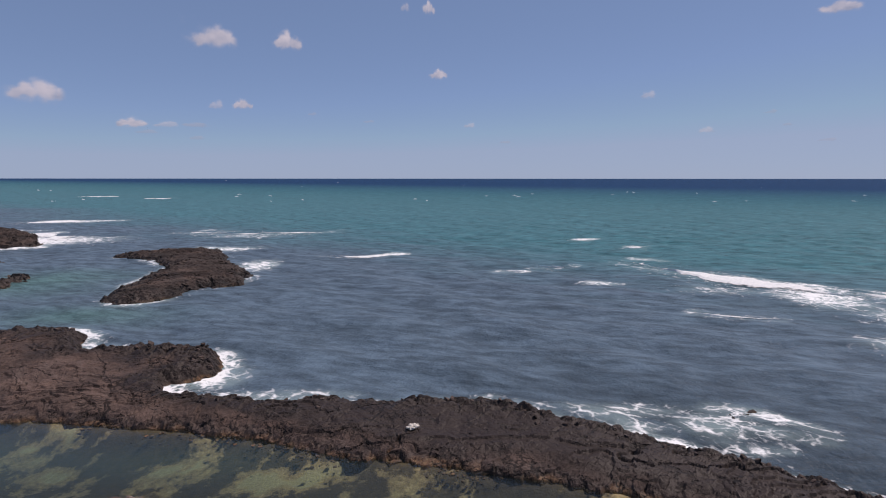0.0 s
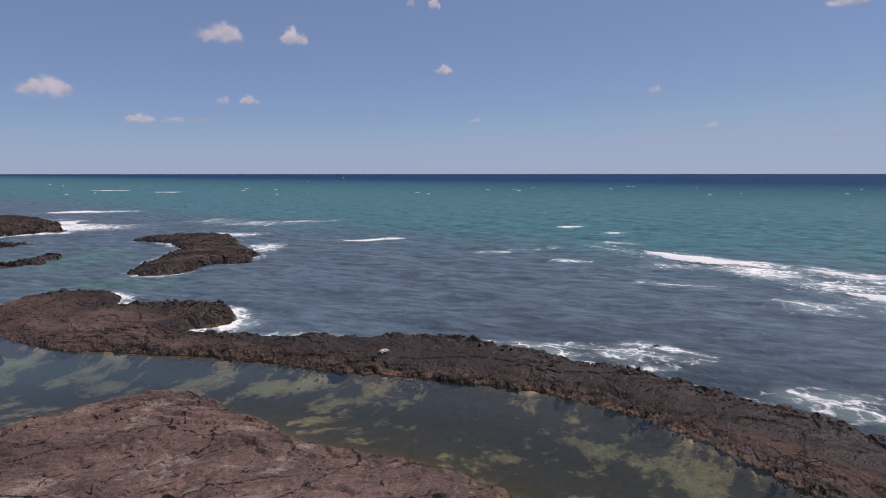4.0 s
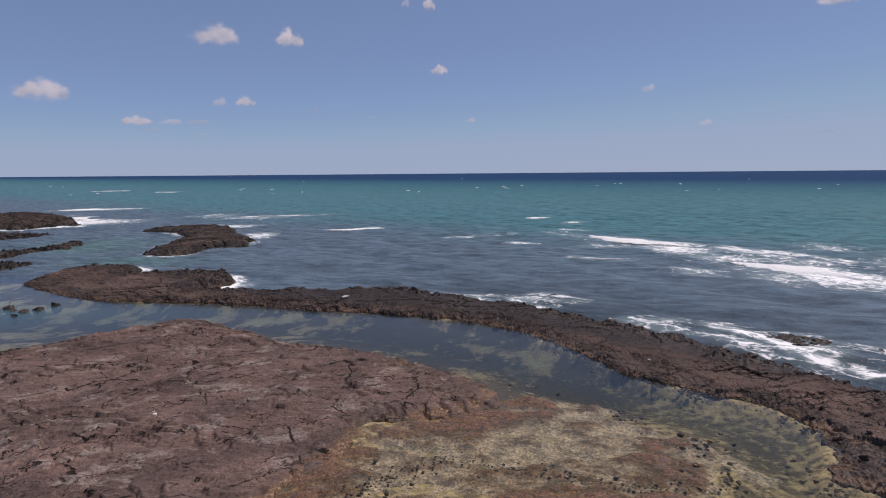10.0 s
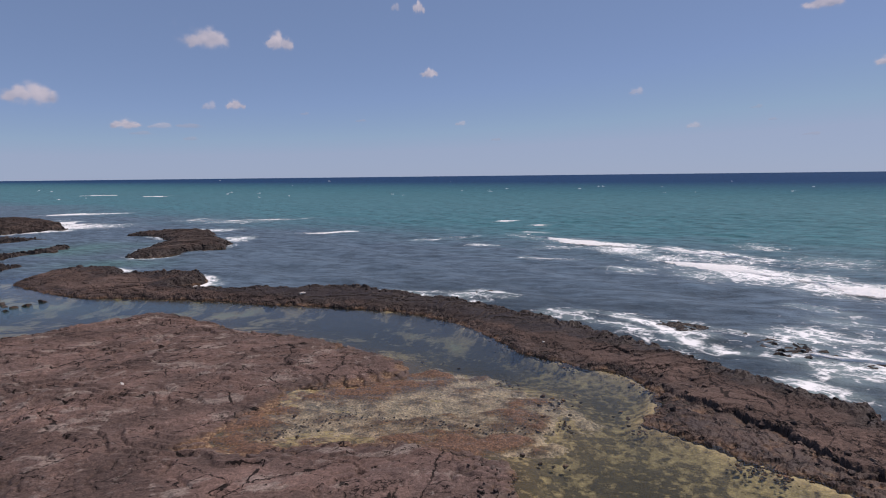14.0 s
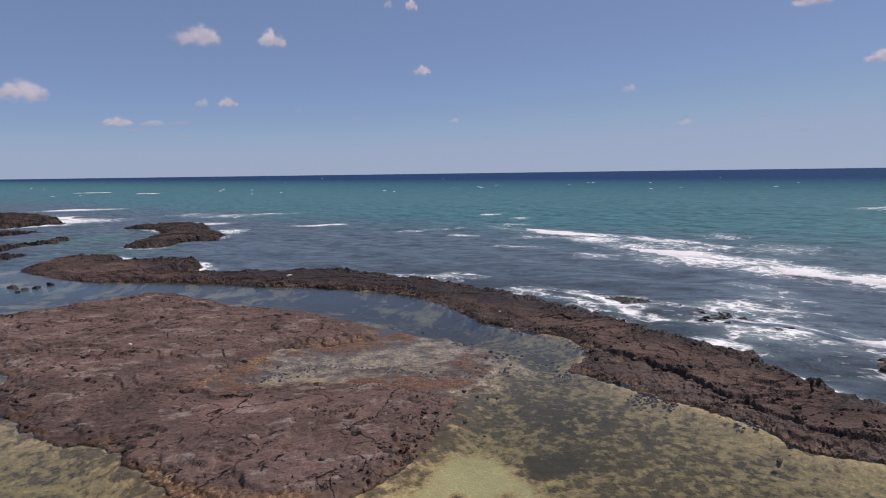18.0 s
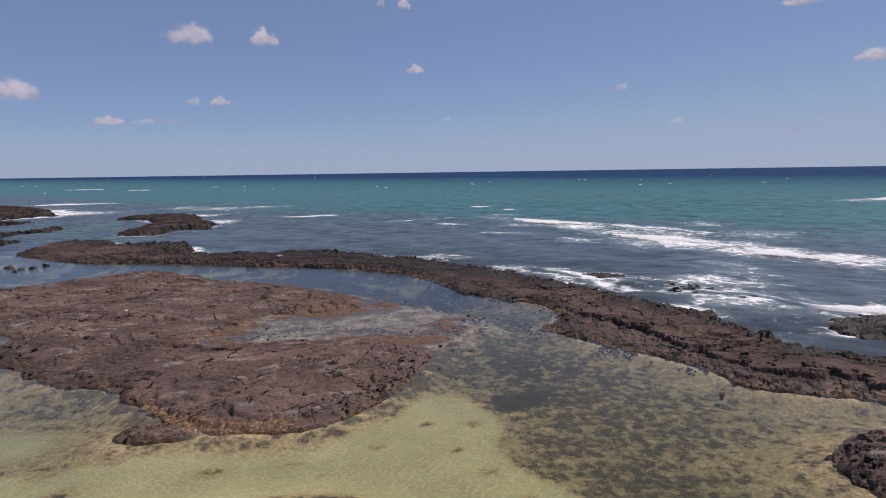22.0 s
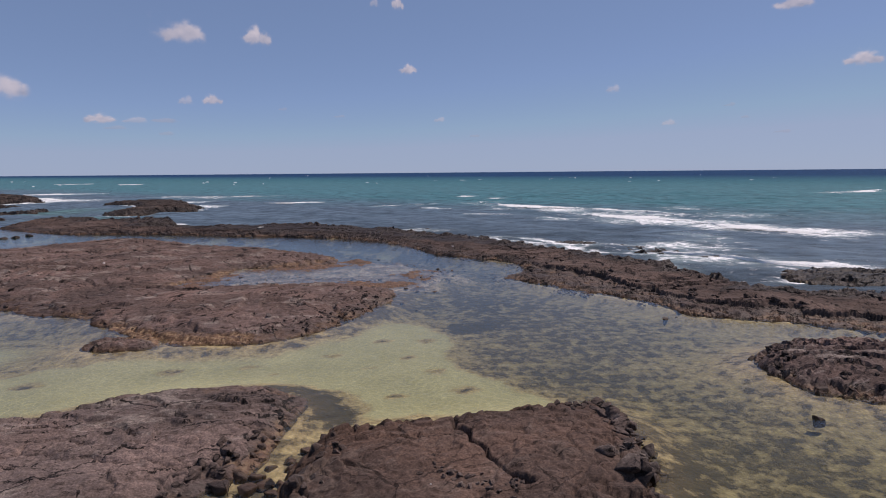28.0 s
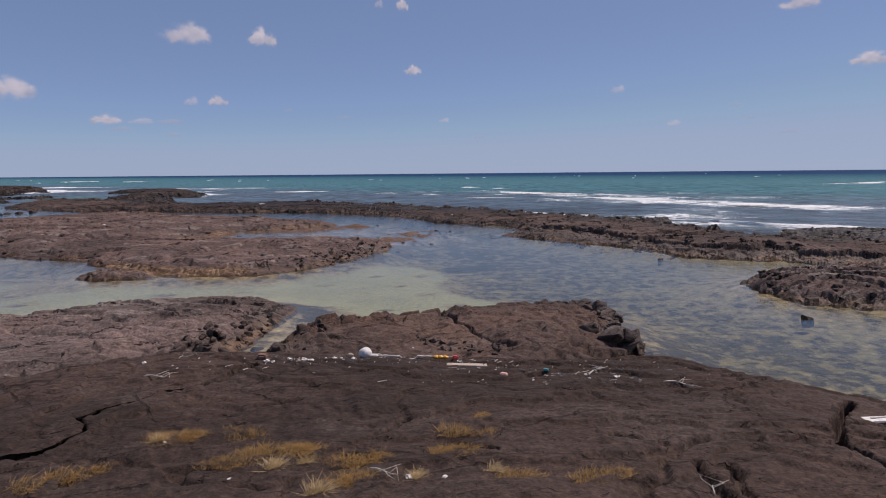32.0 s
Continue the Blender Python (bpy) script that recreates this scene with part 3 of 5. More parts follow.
AWASH_C = [(53, 121), (58, 118), (64, 110.5), (68, 108), (62, 107), (55, 114)]
AWASH_D = [(66, 100), (75, 98), (80, 86), (77, 84), (70, 95)]
TIDE_FLAT = [(9, 12.5), (17, 11.3), (23, 6.8), (27.4, 3.2), (27.8, -1.5), (25.5, -6.5), (18, -9), (9, -9), (-1, -8.5), (0, 2), (4, 9)]

SPUR = [(3.9, -23.2), (5.0, -22.2), (7.4, -22.6), (8.0, -24.0), (6.2, -24.8), (4.6, -24.6)]

REEF = rounded(RIDGE_LAGOON_SIDE + RIDGE_SEA_SIDE, 4)


# where bleached weed fringes the rims: line, reach, amount
FRINGES = [([(3.5, -19.8), (6, -21.8), (9, -23), (13, -23)], 1.4, 1.0), ([(13, -23), (16, -21.5)], 0.8, 0.35), ([(0.8, -5.8), (2.6, -3), (4.6, 1.5), (6, 5)], 1.7, 0.95), ([(9, 6.5), (13, 8.5), (14, 11)], 1.5, 0.8),
           ([(3, -6.2), (12, -5.6), (18, -6.6)], 1.0, 0.75), ([(-17, -1), (-10, -11.3), (-5, -14.4)], 1.0, 0.55), ([(9, -34.8), (14, -33), (18, -33)], 0.8, 0.7)]


class Rock:
    """A lava platform: its outline, height, and how broken its top and rim are."""

    def __init__(self, outline, top, width, seed, plate=3.2, crack=0.22, rim=0.3, crag=1.0, wander=0.8, shape=None, lumps=1.0, blocky=0.22):
        self.outline = rounded(outline) if shape is not REEF_SHAPE else REEF
        self.top, self.width, self.seed, self.plate, self.crack, self.rim, self.crag, self.wander, self.shape, self.lumps = top, width, seed, plate, crack, rim, crag, wander, shape, lumps
        self.blocky = blocky

    def height(self, x, y):
        s = self.seed
        wx = x + self.wander * fbm(x * 0.45, y * 0.45, s, 4, 0.6)
        wy = y + self.wander * fbm(x * 0.45, y * 0.45, s + 50, 4, 0.6)
        d = depth_in(wx, wy, self.outline)
        up = 1 - np.exp(-np.maximum(d, 0) / self.width)
        h = np.where(d > 0, self.top * up, d * 2.2)
        if self.shape:
            h = self.shape(x, y, d, h)
        land = smooth(-0.4, 0.6, d)
        h = h + land * 0.22 * self.top * fbm(x * 0.11, y * 0.11, s + 3, 3)
        # ledges of overlapping flows
        px, py = x + 0.9 * fbm(x * 0.5, y * 0.5, s + 5), y + 0.9 * fbm(x * 0.5, y * 0.5, s + 6)
        flow = 5.0 * fbm(px / (self.plate * 4.2), py / (self.plate * 2.4), s + 9, 3) + 2.0 * vnoise(px / 9, py / 9, s + 12)
        part = flow - np.floor(flow)
        h = h + land * 0.30 * self.crag * (part - smooth(0.95, 1.0, part) - 0.4)
        flow = 4.0 * fbm(px / self.plate, py / (self.plate * 0.6), s + 17, 3)
        part = flow - np.floor(flow)
        h = h + land * 0.17 * self.crag * (0.3 + 0.7 * self.lumps) * (part - smooth(0.84, 1.0, part) - 0.4)
        # long open joints, and a net of short ones
        mask = smooth(0.30, 0.55, 0.5 + 0.5 * fbm(x * 0.3, y * 0.3, s + 11, 3))
        for size, deep, wide, k in ((0.17, 2.4, 0.030, 19), (0.36, 0.5 + 1.2 * self.lumps, 0.05, 25), (0.85, 0.7 * self.lumps, 0.10, 27)):
            joint = np.abs(fbm(px * size * 0.75, py * size * 1.8, s + k, 3))
            here = smooth(-0.12, 0.22, fbm(x * size * 0.8, y * size * 0.8, s + k + 40, 2))
            h = h - land * deep * self.crack * (1 - smooth(wide * 0.2, wide, joint)) * here
        gap, rnd, ox, oy = cells(px / self.plate, py / (self.plate * 0.7), s + 9)
        tilt = (rnd - 0.5) * ox + (np.mod(rnd * 7.3, 1) - 0.5) * oy
        h = h + land * ((rnd - 0.5) * 0.07 + tilt * 0.16) * self.crag
        h = h - land * 0.6 * self.crack * mask * (1 - smooth(0.0, 0.06, gap)) * smooth(-0.1, 0.3, fbm(x * 0.7, y * 0.7, s + 14, 2))
        # broken blocks near the rim
        edge = self.rim * (np.exp(-np.abs(d - 0.5) / 1.4) + self.blocky * smooth(0.15 - 0.4 * self.blocky, 0.5, fbm(x * 0.2, y * 0.2, s + 21, 3)))
        gap2, rnd2, ox2, oy2 = cells(px / 0.75, py / 0.65, s + 15)
        tilt2 = (rnd2 - 0.5) * ox2 + (np.mod(rnd2 * 5.1, 1) - 0.5) * oy2
        h = h + smooth(-0.9, 0.2, d) * edge * ((rnd2 - 0.45) * 0.9 + tilt2 * 1.1 - 0.5 * (1 - smooth(0, 0.12, gap2)))
        h = h + land * self.crag * self.lumps * (0.07 * fbm(x * 1.1, y * 1.7, s + 30, 4, 0.6) - 0.05 * np.abs(fbm(x * 2.6, y * 3.6, s + 34, 3, 0.6)))
        return h, d

    def at(self, x, y):
        h, _ = self.height(np.array([float(x)]), np.array([float(y)]))
        return float(h[0])

    def build(self, name, xs, ys, material, label, jagged=False):
        gx, gy = np.meshgrid(xs, ys)
        cx, cy = np.meshgrid(xs[::6], ys[::6])
        rough = depth_in(cx, cy, self.outline)
        near = np.repeat(np.repeat(rough, 6, 0), 6, 1)[:len(ys), :len(xs)] > -4.5 - 6 * max(xs[1] - xs[0], xs[-1] - xs[-2])
        h, d = np.full(gx.shape, -2.2), np.full(gx.shape, -9.0)
        h[near], d[near] = self.height(gx[near], gy[near])
        spray = np.zeros(gx.shape)
        if self.shape is REEF_SHAPE:
            lagoon, sea = line_distance(gx[near], gy[near], RIDGE_LAGOON_SIDE), line_distance(gx[near], gy[near], RIDGE_SEA_SIDE)
            spray[near] = smooth(0.60, 0.86, lagoon / (lagoon + sea + 0.01) + 0.22 * fbm(gx[near] * 0.35, gy[near] * 0.35, 7, 4) + 0.60 * smooth(10, 30, gy[near]) * smooth(-30, -8, gx[near]))
        fringe = np.zeros(gx.shape)
        for line, reach, amount in FRINGES:
            fringe[near] = np.maximum(fringe[near], amount * np.exp(-(line_distance(gx[near], gy[near], line) / reach) ** 2))
        ob = sheet(name, xs, ys, np.maximum(h, -2.2), material, keep=d > -1.6, attributes={"spray": spray, "fringe": fringe}, smooth_faces=not jagged)
        return tagged(ob, label, "rock")


# the low rubble ledge between the lagoon and the ridge's black scarp
LEDGE = [(33.6, 4.5), (36.4, 4.8), (38.4, 0.2), (40.1, -4.2), (42.2, -8.3), (43.9, -12.6), (45.1, -16.6), (49, -18.6), (55, -22), (62, -24), (68, -25.5), (68, -30), (58, -28), (50, -25), (43, -21), (40, -15), (33, -8), (29, -3), (30, 2)]


def REEF_SHAPE(x, y, d, h):
    near = line_distance(x, y, RIDGE_LAGOON_SIDE)
    far = line_distance(x, y, RIDGE_SEA_SIDE)
    u = near / (near + far + 0.01)
    # a slab that climbs from a low broken edge at the lagoon to a jagged crest over the sea
    step = smooth(0.10, 0.22, u + 0.10 * fbm(x * 0.25, y * 0.25, 61, 3))
    slope = 0.40 + 0.22 * step + 0.26 * smooth(0.15, 0.85, u) + 0.10 * fbm(x * 0.35, y * 0.35, 64, 3)
    crest = smooth(0.66, 0.90, u) * (0.80 * np.abs(fbm(x * 0.6, y * 0.6, 65, 4, 0.55)) + 0.04)
    slabs = slope + crest
    low = smooth(-0.12, 0.16, depth_in(x + 1.5 * fbm(x * 0.4, y * 0.4, 66, 4, 0.6), y + 1.5 * fbm(x * 0.4, y * 0.4, 67, 4, 0.6), LEDGE))
    slabs = slabs + (0.30 + 0.22 * fbm(x * 0.8, y * 0.8, 68, 4, 0.6) - slabs) * low
    return np.where(d > 0, h * slabs, h)


def mound_shape(x, y, d, h):
    """Two halves of a swollen slab, split by a gaping crack."""
    crack = line_distance(x + 0.4 * fbm(x, y, 3, 4, 0.6), y + 0.4 * fbm(x, y, 4, 4, 0.6), [(25.2, -35.5), (25.6, -38.5), (26.2, -40.5), (27.6, -42.5)])
    swell = 0.22 * np.exp(-(((x - 28.3) / 3.2) ** 2 + ((y + 38.6) / 3.0) ** 2)) + 0.12 * np.exp(-(((x - 23) / 2.6) ** 2 + ((y + 39) / 2.5) ** 2))
    step = 0.13 * smooth(-0.2, 0.2, x - 25.4 - 0.32 * np.maximum(-36 - y, 0)) * smooth(-44, -42, y)
    return np.where(d > 0, h + (swell + step) * smooth(0, 0.6, d) - 0.40 * (1 - smooth(0.01, 0.13, crack)) * (0.75 + 0.4 * vnoise(x * 0.9, y * 0.9, 8)) * smooth(0, 0.5, d), h)


FISSURE = [(15, -54), (18.3, -51.6), (18.8, -51.2), (19.0, -50.7), (18.65, -50.2), (18.8, -50.0), (19.3, -49.3), (19.6, -48.9), (20.2, -48.3), (20.9, -47.2)]


def coast_shape(x, y, d, h):
    rise = np.clip((-52 - y) * 0.05, 0, 3.5)
    fold = 0.0
    wx, wy = x + 0.14 * fbm(x * 1.6, y * 1.6, 41, 5, 0.65), y + 0.14 * fbm(x * 1.6, y * 1.6, 42, 5, 0.65)
    for line, deep in ((FISSURE, 0.75), ([(23.9, -50.9), (24.2, -50.6), (24.4, -50.1)], 0.28), ([(25.2, -51.4), (25.8, -51.8)], 0.25),
                       ([(33.4, -49.0), (31.9, -50.7), (31.7, -51.1), (31.4, -51.4), (31.4, -51.9), (31.5, -52.4), (31.3, -53.0)], 0.5), ([(28.7, -52.2), (28.7, -53.2)], 0.16), ([(29.2, -52.3), (28.9, -53.2)], 0.14),
                       ([(27.8, -51.2), (28.5, -51.5)], 0.16), ([(21.6, -49.6), (22.3, -49.3)], 0.16)):
        dist = line_distance(wx, wy, line)
        fold = fold + deep * (1 - smooth(0.045, 0.08 + 0.05 * deep, dist))
    lumps = 0.06 * fbm(x * 0.4, y * 0.7, 77, 3) + 0.03 * fbm(x * 1.6, y * 3.0, 78, 4, 0.6)
    return np.where(d > 0, h + rise + (lumps - fold) * smooth(0.2, 1.5, d), h)


ridge_rock = Rock(None, 1.25, 0.7, 11, 2.8, 0.12, 0.20, 0.55, 0.9, REEF_SHAPE, lumps=0.2, blocky=0.3)
big_rock = Rock(BIG, 0.74, 2.2, 23, 3.6, 0.13, 0.16, 1.0, 0.9, lumps=0.6, blocky=0.35)
left_rock = Rock(LEFT, 0.75, 1.0, 31, 2.2, 0.10, 0.14, 0.6, 0.5, lumps=0.6)
mound_rock = Rock(MOUND, 0.62, 0.7, 43, 2.8, 0.08, 0.34, 0.45, 0.35, mound_shape)
coast_rock = Rock(COAST, 1.75, 1.5, 57, 3.4, 0.05, 0.06, 0.25, 0.4, coast_shape)
right_rock = Rock(RIGHT, 0.85, 1.5, 61, 2.2, 0.2, 0.26, 0.7, 0.8, lumps=0.6, blocky=0.4)
outer_rock = Rock(OUTER, 0.5, 2.0, 67, 2.2, 0.2, 0.2, 0.8, 0.8, lumps=0.5)
islet_rock = Rock(ISLET, 1.6, 2.6, 71, 4.0, 0.40, 0.45, 1.2, 2.4, lumps=0.5)
LAGOON = [(-75, 66), (-57, 63), (-45, 57), (-32, 52), (-16, 47), (-4, 44.5), (5, 43), (13, 38.5), (20, 34), (26, 26), (32, 18), (38, 10), (41, 2), (43, -6), (47, -13), (55, -19), (68, -22),
          (120, -40), (120, -80), (-120, -80), (-150, -20), (-120, 60)]
SAND_TONGUE = [(-14, -24), (-4, -27), (2, -27.4), (7, -25.8), (13, -24.8), (17.5, -22), (19.5, -18.6), (21.4, -17.4), (24, -17.6), (25.6, -19.6), (26.2, -22.2), (25.4, -25.4), (26.2, -28.2), (28.4, -30.4), (30.4, -33.2), (28, -35), (24, -36.3), (21.4, -36.6),
               (20.6, -33.5), (20.4, -31.3), (18, -30), (14, -30), (9, -31.8), (4, -33.5), (-10, -34)]


def bed(x, y):
    """Depth of the sea bed, and how weedy it is."""
    dl = depth_in(x, y, LAGOON)
    sandy = depth_in(x + 0.8 * fbm(x * 0.6, y * 0.6, 81), y + 0.8 * fbm(x * 0.6, y * 0.6, 82), SAND_TONGUE)
    pool = -0.72 + 0.25 * fbm(x * 0.12, y * 0.12, 83)
    deep = np.exp(-line_distance(x, y, [(-28, 40), (-8, 35), (6, 31), (16, 23), (24, 12)]) / 5.0)
    pool = pool - 1.0 * deep - 0.9 * np.exp(-(((x + 42) / 16) ** 2 + ((y - 38) / 8) ** 2))
    outside = -1.5 - 0.07 * np.clip(-dl, 0, 130)
    z = np.where(dl > 0, pool, pool + (outside - pool) * smooth(0, 5, -dl))
    flat = depth_in(x + 0.7 * fbm(x * 0.5, y * 0.5, 84), y + 0.7 * fbm(x * 0.5, y * 0.5, 85), TIDE)
    z = z + (-0.40 - z) * smooth(-3.5, 0.5, flat)
    z = z + (-0.42 - z) * smooth(-1.0, 1.2, sandy) * 0.7
    shelf = line_distance(x, y, BIG, True) * (1 + 1.5 * smooth(14, 24, y))
    for outline in (LEFT, RIGHT, MOUND, COAST, SPUR):
        shelf = np.minimum(shelf, line_distance(x, y, outline, True))
    z = z + (-0.10 - z) * np.exp(-(shelf / 2.0) ** 2) * smooth(-1.0, 2.0, dl)
    z = z + (-0.08 - z) * np.exp(-(line_distance(x, y, RIDGE_LAGOON_SIDE) / (0.9 + 0.6 * fbm(x * 0.3, y * 0.3, 99, 3))) ** 2) * smooth(-6.0, -2.0, dl)
    # turf over most of the lagoon, denser along the rocks; open sand in the tongue and in ragged clearings
    north = smooth(19, 30, y + 0.25 * np.maximum(x, 0))
    weed = 0.45 + 0.30 * fbm(x * 0.09, y * 0.09, 86, 3) + 0.13 * smooth(25, 31, x) * smooth(14, 4, y) + 0.20 * np.exp(-(((x - 27) / 7) ** 2 + ((y - 11) / 8) ** 2))
    weed = weed + north * (0.30 + 0.8 * fbm(x * 0.20, y * 0.22, 88, 4, 0.6) + 0.8 * fbm(x * 0.65, y * 0.65, 79, 3, 0.6))
    weed = weed + 0.08 * np.exp(-(line_distance(x, y, BIG, True) / 1.4) ** 2) * (1 + 3.0 * north) + 0.1 * np.exp(-(line_distance(x, y, LEFT, True) / 1.3) ** 2) + 0.14 * np.exp(-(line_distance(x, y, RIDGE_LAGOON_SIDE) / 2.5) ** 2) * (2.0 * north - 1.0)
    weed = weed + 0.40 * np.exp(-(line_distance(x, y, BIG, True) / 2.4) ** 2) * smooth(6, 14, y) + 0.30 * np.exp(-(((x - 20) / 6) ** 2 + ((y - 14) / 4) ** 2))
    weed = weed + 0.10 * np.exp(-(((x - 30) / 4) ** 2 + ((y + 19) / 3.5) ** 2)) + 0.10 * np.exp(-(((x - 39) / 8) ** 2 + ((y + 42) / 6) ** 2))
    weed = weed + 0.2 * np.exp(-(((x - 33.5) / 1.8) ** 2 + ((y + 41) / 4) ** 2))
    weed = weed + 0.12 * np.exp(-(shelf / 1.3) ** 2)
    weed = weed * (1 - smooth(-0.6, 0.4, sandy)) - 0.06 * smooth(-1.0, 2.0, flat)
    weed = np.maximum(weed, (0.54 + 0.3 * fbm(x * 0.5, y * 0.5, 89, 3)) * np.exp(-(line_distance(x, y, BIG, True) / 2.2) ** 2) * smooth(-10, -18, y))
    weed = np.maximum(weed, 0.52 * np.exp(-(line_distance(x, y, LEFT, True) / 0.8) ** 2) * smooth(-36, -33, y))
    wx, wy = x + 1.2 * fbm(x * 0.5, y * 0.5, 97, 4, 0.6), y + 1.2 * fbm(x * 0.5, y * 0.5, 98, 4, 0.6)
    for cx, cy, rx, ry, much in ((-2.0, -19.0, 6, 3.6, 0.56), (3.0, -23.5, 3, 2, 0.52), (25.5, -12.5, 2.0, 3.0, 0.66), (27.8, -18.2, 2.6, 2.4, 0.92), (31.0, -18.6, 1.6, 2.0, 0.78), (28.5, -24.8, 1.6, 1.0, 0.7), (-43.5, 41.3, 4.5, 2.8, 0.9)):
        weed = np.maximum(weed, much * np.exp(-((wx - cx) / rx) ** 4 - ((wy - cy) / ry) ** 4))
    # dark turf that rings the tips of the platforms
    for line, reach, much in (([(9.5, -32.4), (12.5, -31.3), (16, -30.9), (18.5, -31.0)], 0.7, 0.62), ([(17.6, -31.2), (19.6, -31.8), (20.5, -33.0), (20.3, -34.8)], 1.35, 0.92), ([(21.8, -35.0), (23.4, -35.2), (25.5, -35.0)], 0.55, 0.55),
                              ([(7.5, -24.2), (11, -24.8), (15.5, -24.2), (18.6, -21.4), (21.2, -17.2)], 0.75, 0.66)):
        weed = np.maximum(weed, much * np.exp(-(line_distance(wx, wy, line) / reach) ** 4))
    for cx, cy, rx, ry in ((23.5, -25.5, 0.45, 0.35), (21.3, -27.2, 0.35, 0.3), (25.0, -28.2, 0.5, 0.4), (19.0, -24.8, 0.5, 0.35), (24.6, -22.2, 0.6, 0.4), (26.4, -31.0, 0.6, 0.5), (10.5, -27.6, 0.6, 0.35), (4.0, -29.0, 0.8, 0.4),
                           (14.6, -26.6, 0.5, 0.3), (23.0, -31.6, 0.4, 0.3), (-2.0, -27.0, 1.6, 1.0), (21.8, -22.0, 0.5, 0.35), (16.4, -28.2, 0.35, 0.25)):
        weed = np.maximum(weed, 0.95 * np.exp(-((x - cx) / rx) ** 2 - ((y - cy) / ry) ** 2))
    for cx, cy, rx, ry in ((-40, 34, 9, 3), (-12, 38.5, 3.2, 3.0), (-6.5, 32, 2.6, 2.4), (-31, 41.5, 4, 1.6), (-26, 40.5, 3, 1.4), (0.6, 31.3, 2, 1.3), (-4, -24, 4, 3)):
        weed = weed - 0.5 * np.exp(-(((x - cx) / rx) ** 2 + ((y - cy) / ry) ** 2))
    return z + 0.05 * fbm(x * 0.9, y * 0.9, 87), np.clip(weed, 0, 1), dl, flat


TIDE = rounded(TIDE_FLAT)

# ---- sea bed and sea ----
xs, ys = graded(-4900, -60, 66, 4900, 0.6), graded(-260, -52, 66, 4900, 0.6)
gx, gy = np.meshgrid(xs, ys)
bz, weed, dl, flat = bed(gx, gy)
tagged(sheet("ground", xs, ys, bz, SEABED, attributes={"weed": weed}), "pale sandy sea bed with dark weed patches under clear water", "sea bed", kind="structure")

REEF_WAVES = [  # line of the crest, width, height
    ([(43, 139), (51, 122), (58, 108), (66, 96)], 2.6, 0.7), ([(65, 78), (71, 66), (77, 55.5), (82, 43), (88, 30)], 3.0, 0.75), ([(71, 101), (78, 88), (84, 75)], 1.8, 0.45), ([(56, 15.5), (60, 10), (65, 4), (71, -1.5)], 2.8, 0.65),
    ([(36, 86), (41, 83), (47, 81)], 0.7, 0.15), ([(67, 37), (71, 31)], 1.2, 0.3),
]
FAR_WAVES = [  # line of the crest, width, height
    ([(-89, 213), (-64, 204), (-44, 212)], 3.4, 0.6), ([(-28, 149), (-21, 147), (-12, 151)], 1.4, 0.45), ([(-151, 208), (-130, 196), (-111, 183)], 4.2, 0.6),
    ([(-176, 258), (-160, 260), (-150, 263)], 4.0, 0.8), ([(41, 187), (46, 187)], 1.4, 0.5), ([(51, 167), (56, 166)], 1.2, 0.3), ([(11.5, 125), (17, 123)], 0.9, 0.35), ([(20, 130), (27, 129)], 1.2, 0.4),
    ([(197, 186), (218, 194), (240, 212)], 3.0, 0.8), ([(-345, 572), (-312, 590)], 5.0, 0.9), ([(-260, 532), (-236, 530)], 4.0, 0.7),
]
BREAKERS = REEF_WAVES + FAR_WAVES
xs, ys = graded(-4850, -110, 130, 4850, 0.85, 1.13), graded(-60, -50, 190, 4850, 0.8, 1.10)
gx, gy = np.meshgrid(xs, ys)
bz, _, dl, flat = bed(gx, gy)
opened = smooth(0.5, 9.0, -dl)
fade = 1 - smooth(250, 500, np.hypot(gx, gy))
swell = 0.16 * np.sin(0.34 * gx + 0.22 * gy + 2.4 * fbm(gx * 0.02, gy * 0.02, 90)) + 0.12 * np.sin(0.42 * gy + 0.10 * gx + 1.6 * fbm(gx * 0.02, gy * 0.05, 91)) + 0.10 * np.sin(0.75 * gy + 0.24 * gx + 2.2 * fbm(gx * 0.04, gy * 0.08, 92)) + 0.22 * fbm(gx * 0.22, gy * 0.26, 93, 3, 0.6) - 0.16 * np.abs(fbm(gx * 0.12 + 0.02 * gy, gy * 0.16, 94, 2))
foam, calm = np.zeros(gx.shape), np.ones(gx.shape)
for line, width, tall in BREAKERS:
    d = line_distance(gx, gy, line)
    calm = np.minimum(calm, 1 - 0.9 * np.exp(-(d / (width * 2.6)) ** 2))
    behind = line_distance(gx - width * 1.2, gy - width * 1.6, line)
    ahead = line_distance(gx + width * 0.8, gy + width * 1.2, line)
    gaps = np.clip(0.70 + 1.6 * fbm(gx * 0.09, gy * 0.09, 69, 3), 0.1, 1.1)
    foam = np.maximum(foam, 0.66 * gaps * np.exp(-(d / (width * 1.2)) ** 2))
    foam = np.maximum(foam, 0.62 * gaps * np.exp(-(behind / (width * 2.2)) ** 2))
    foam = np.maximum(foam, 0.36 * np.exp(-(ahead / (width * 2.4)) ** 2))
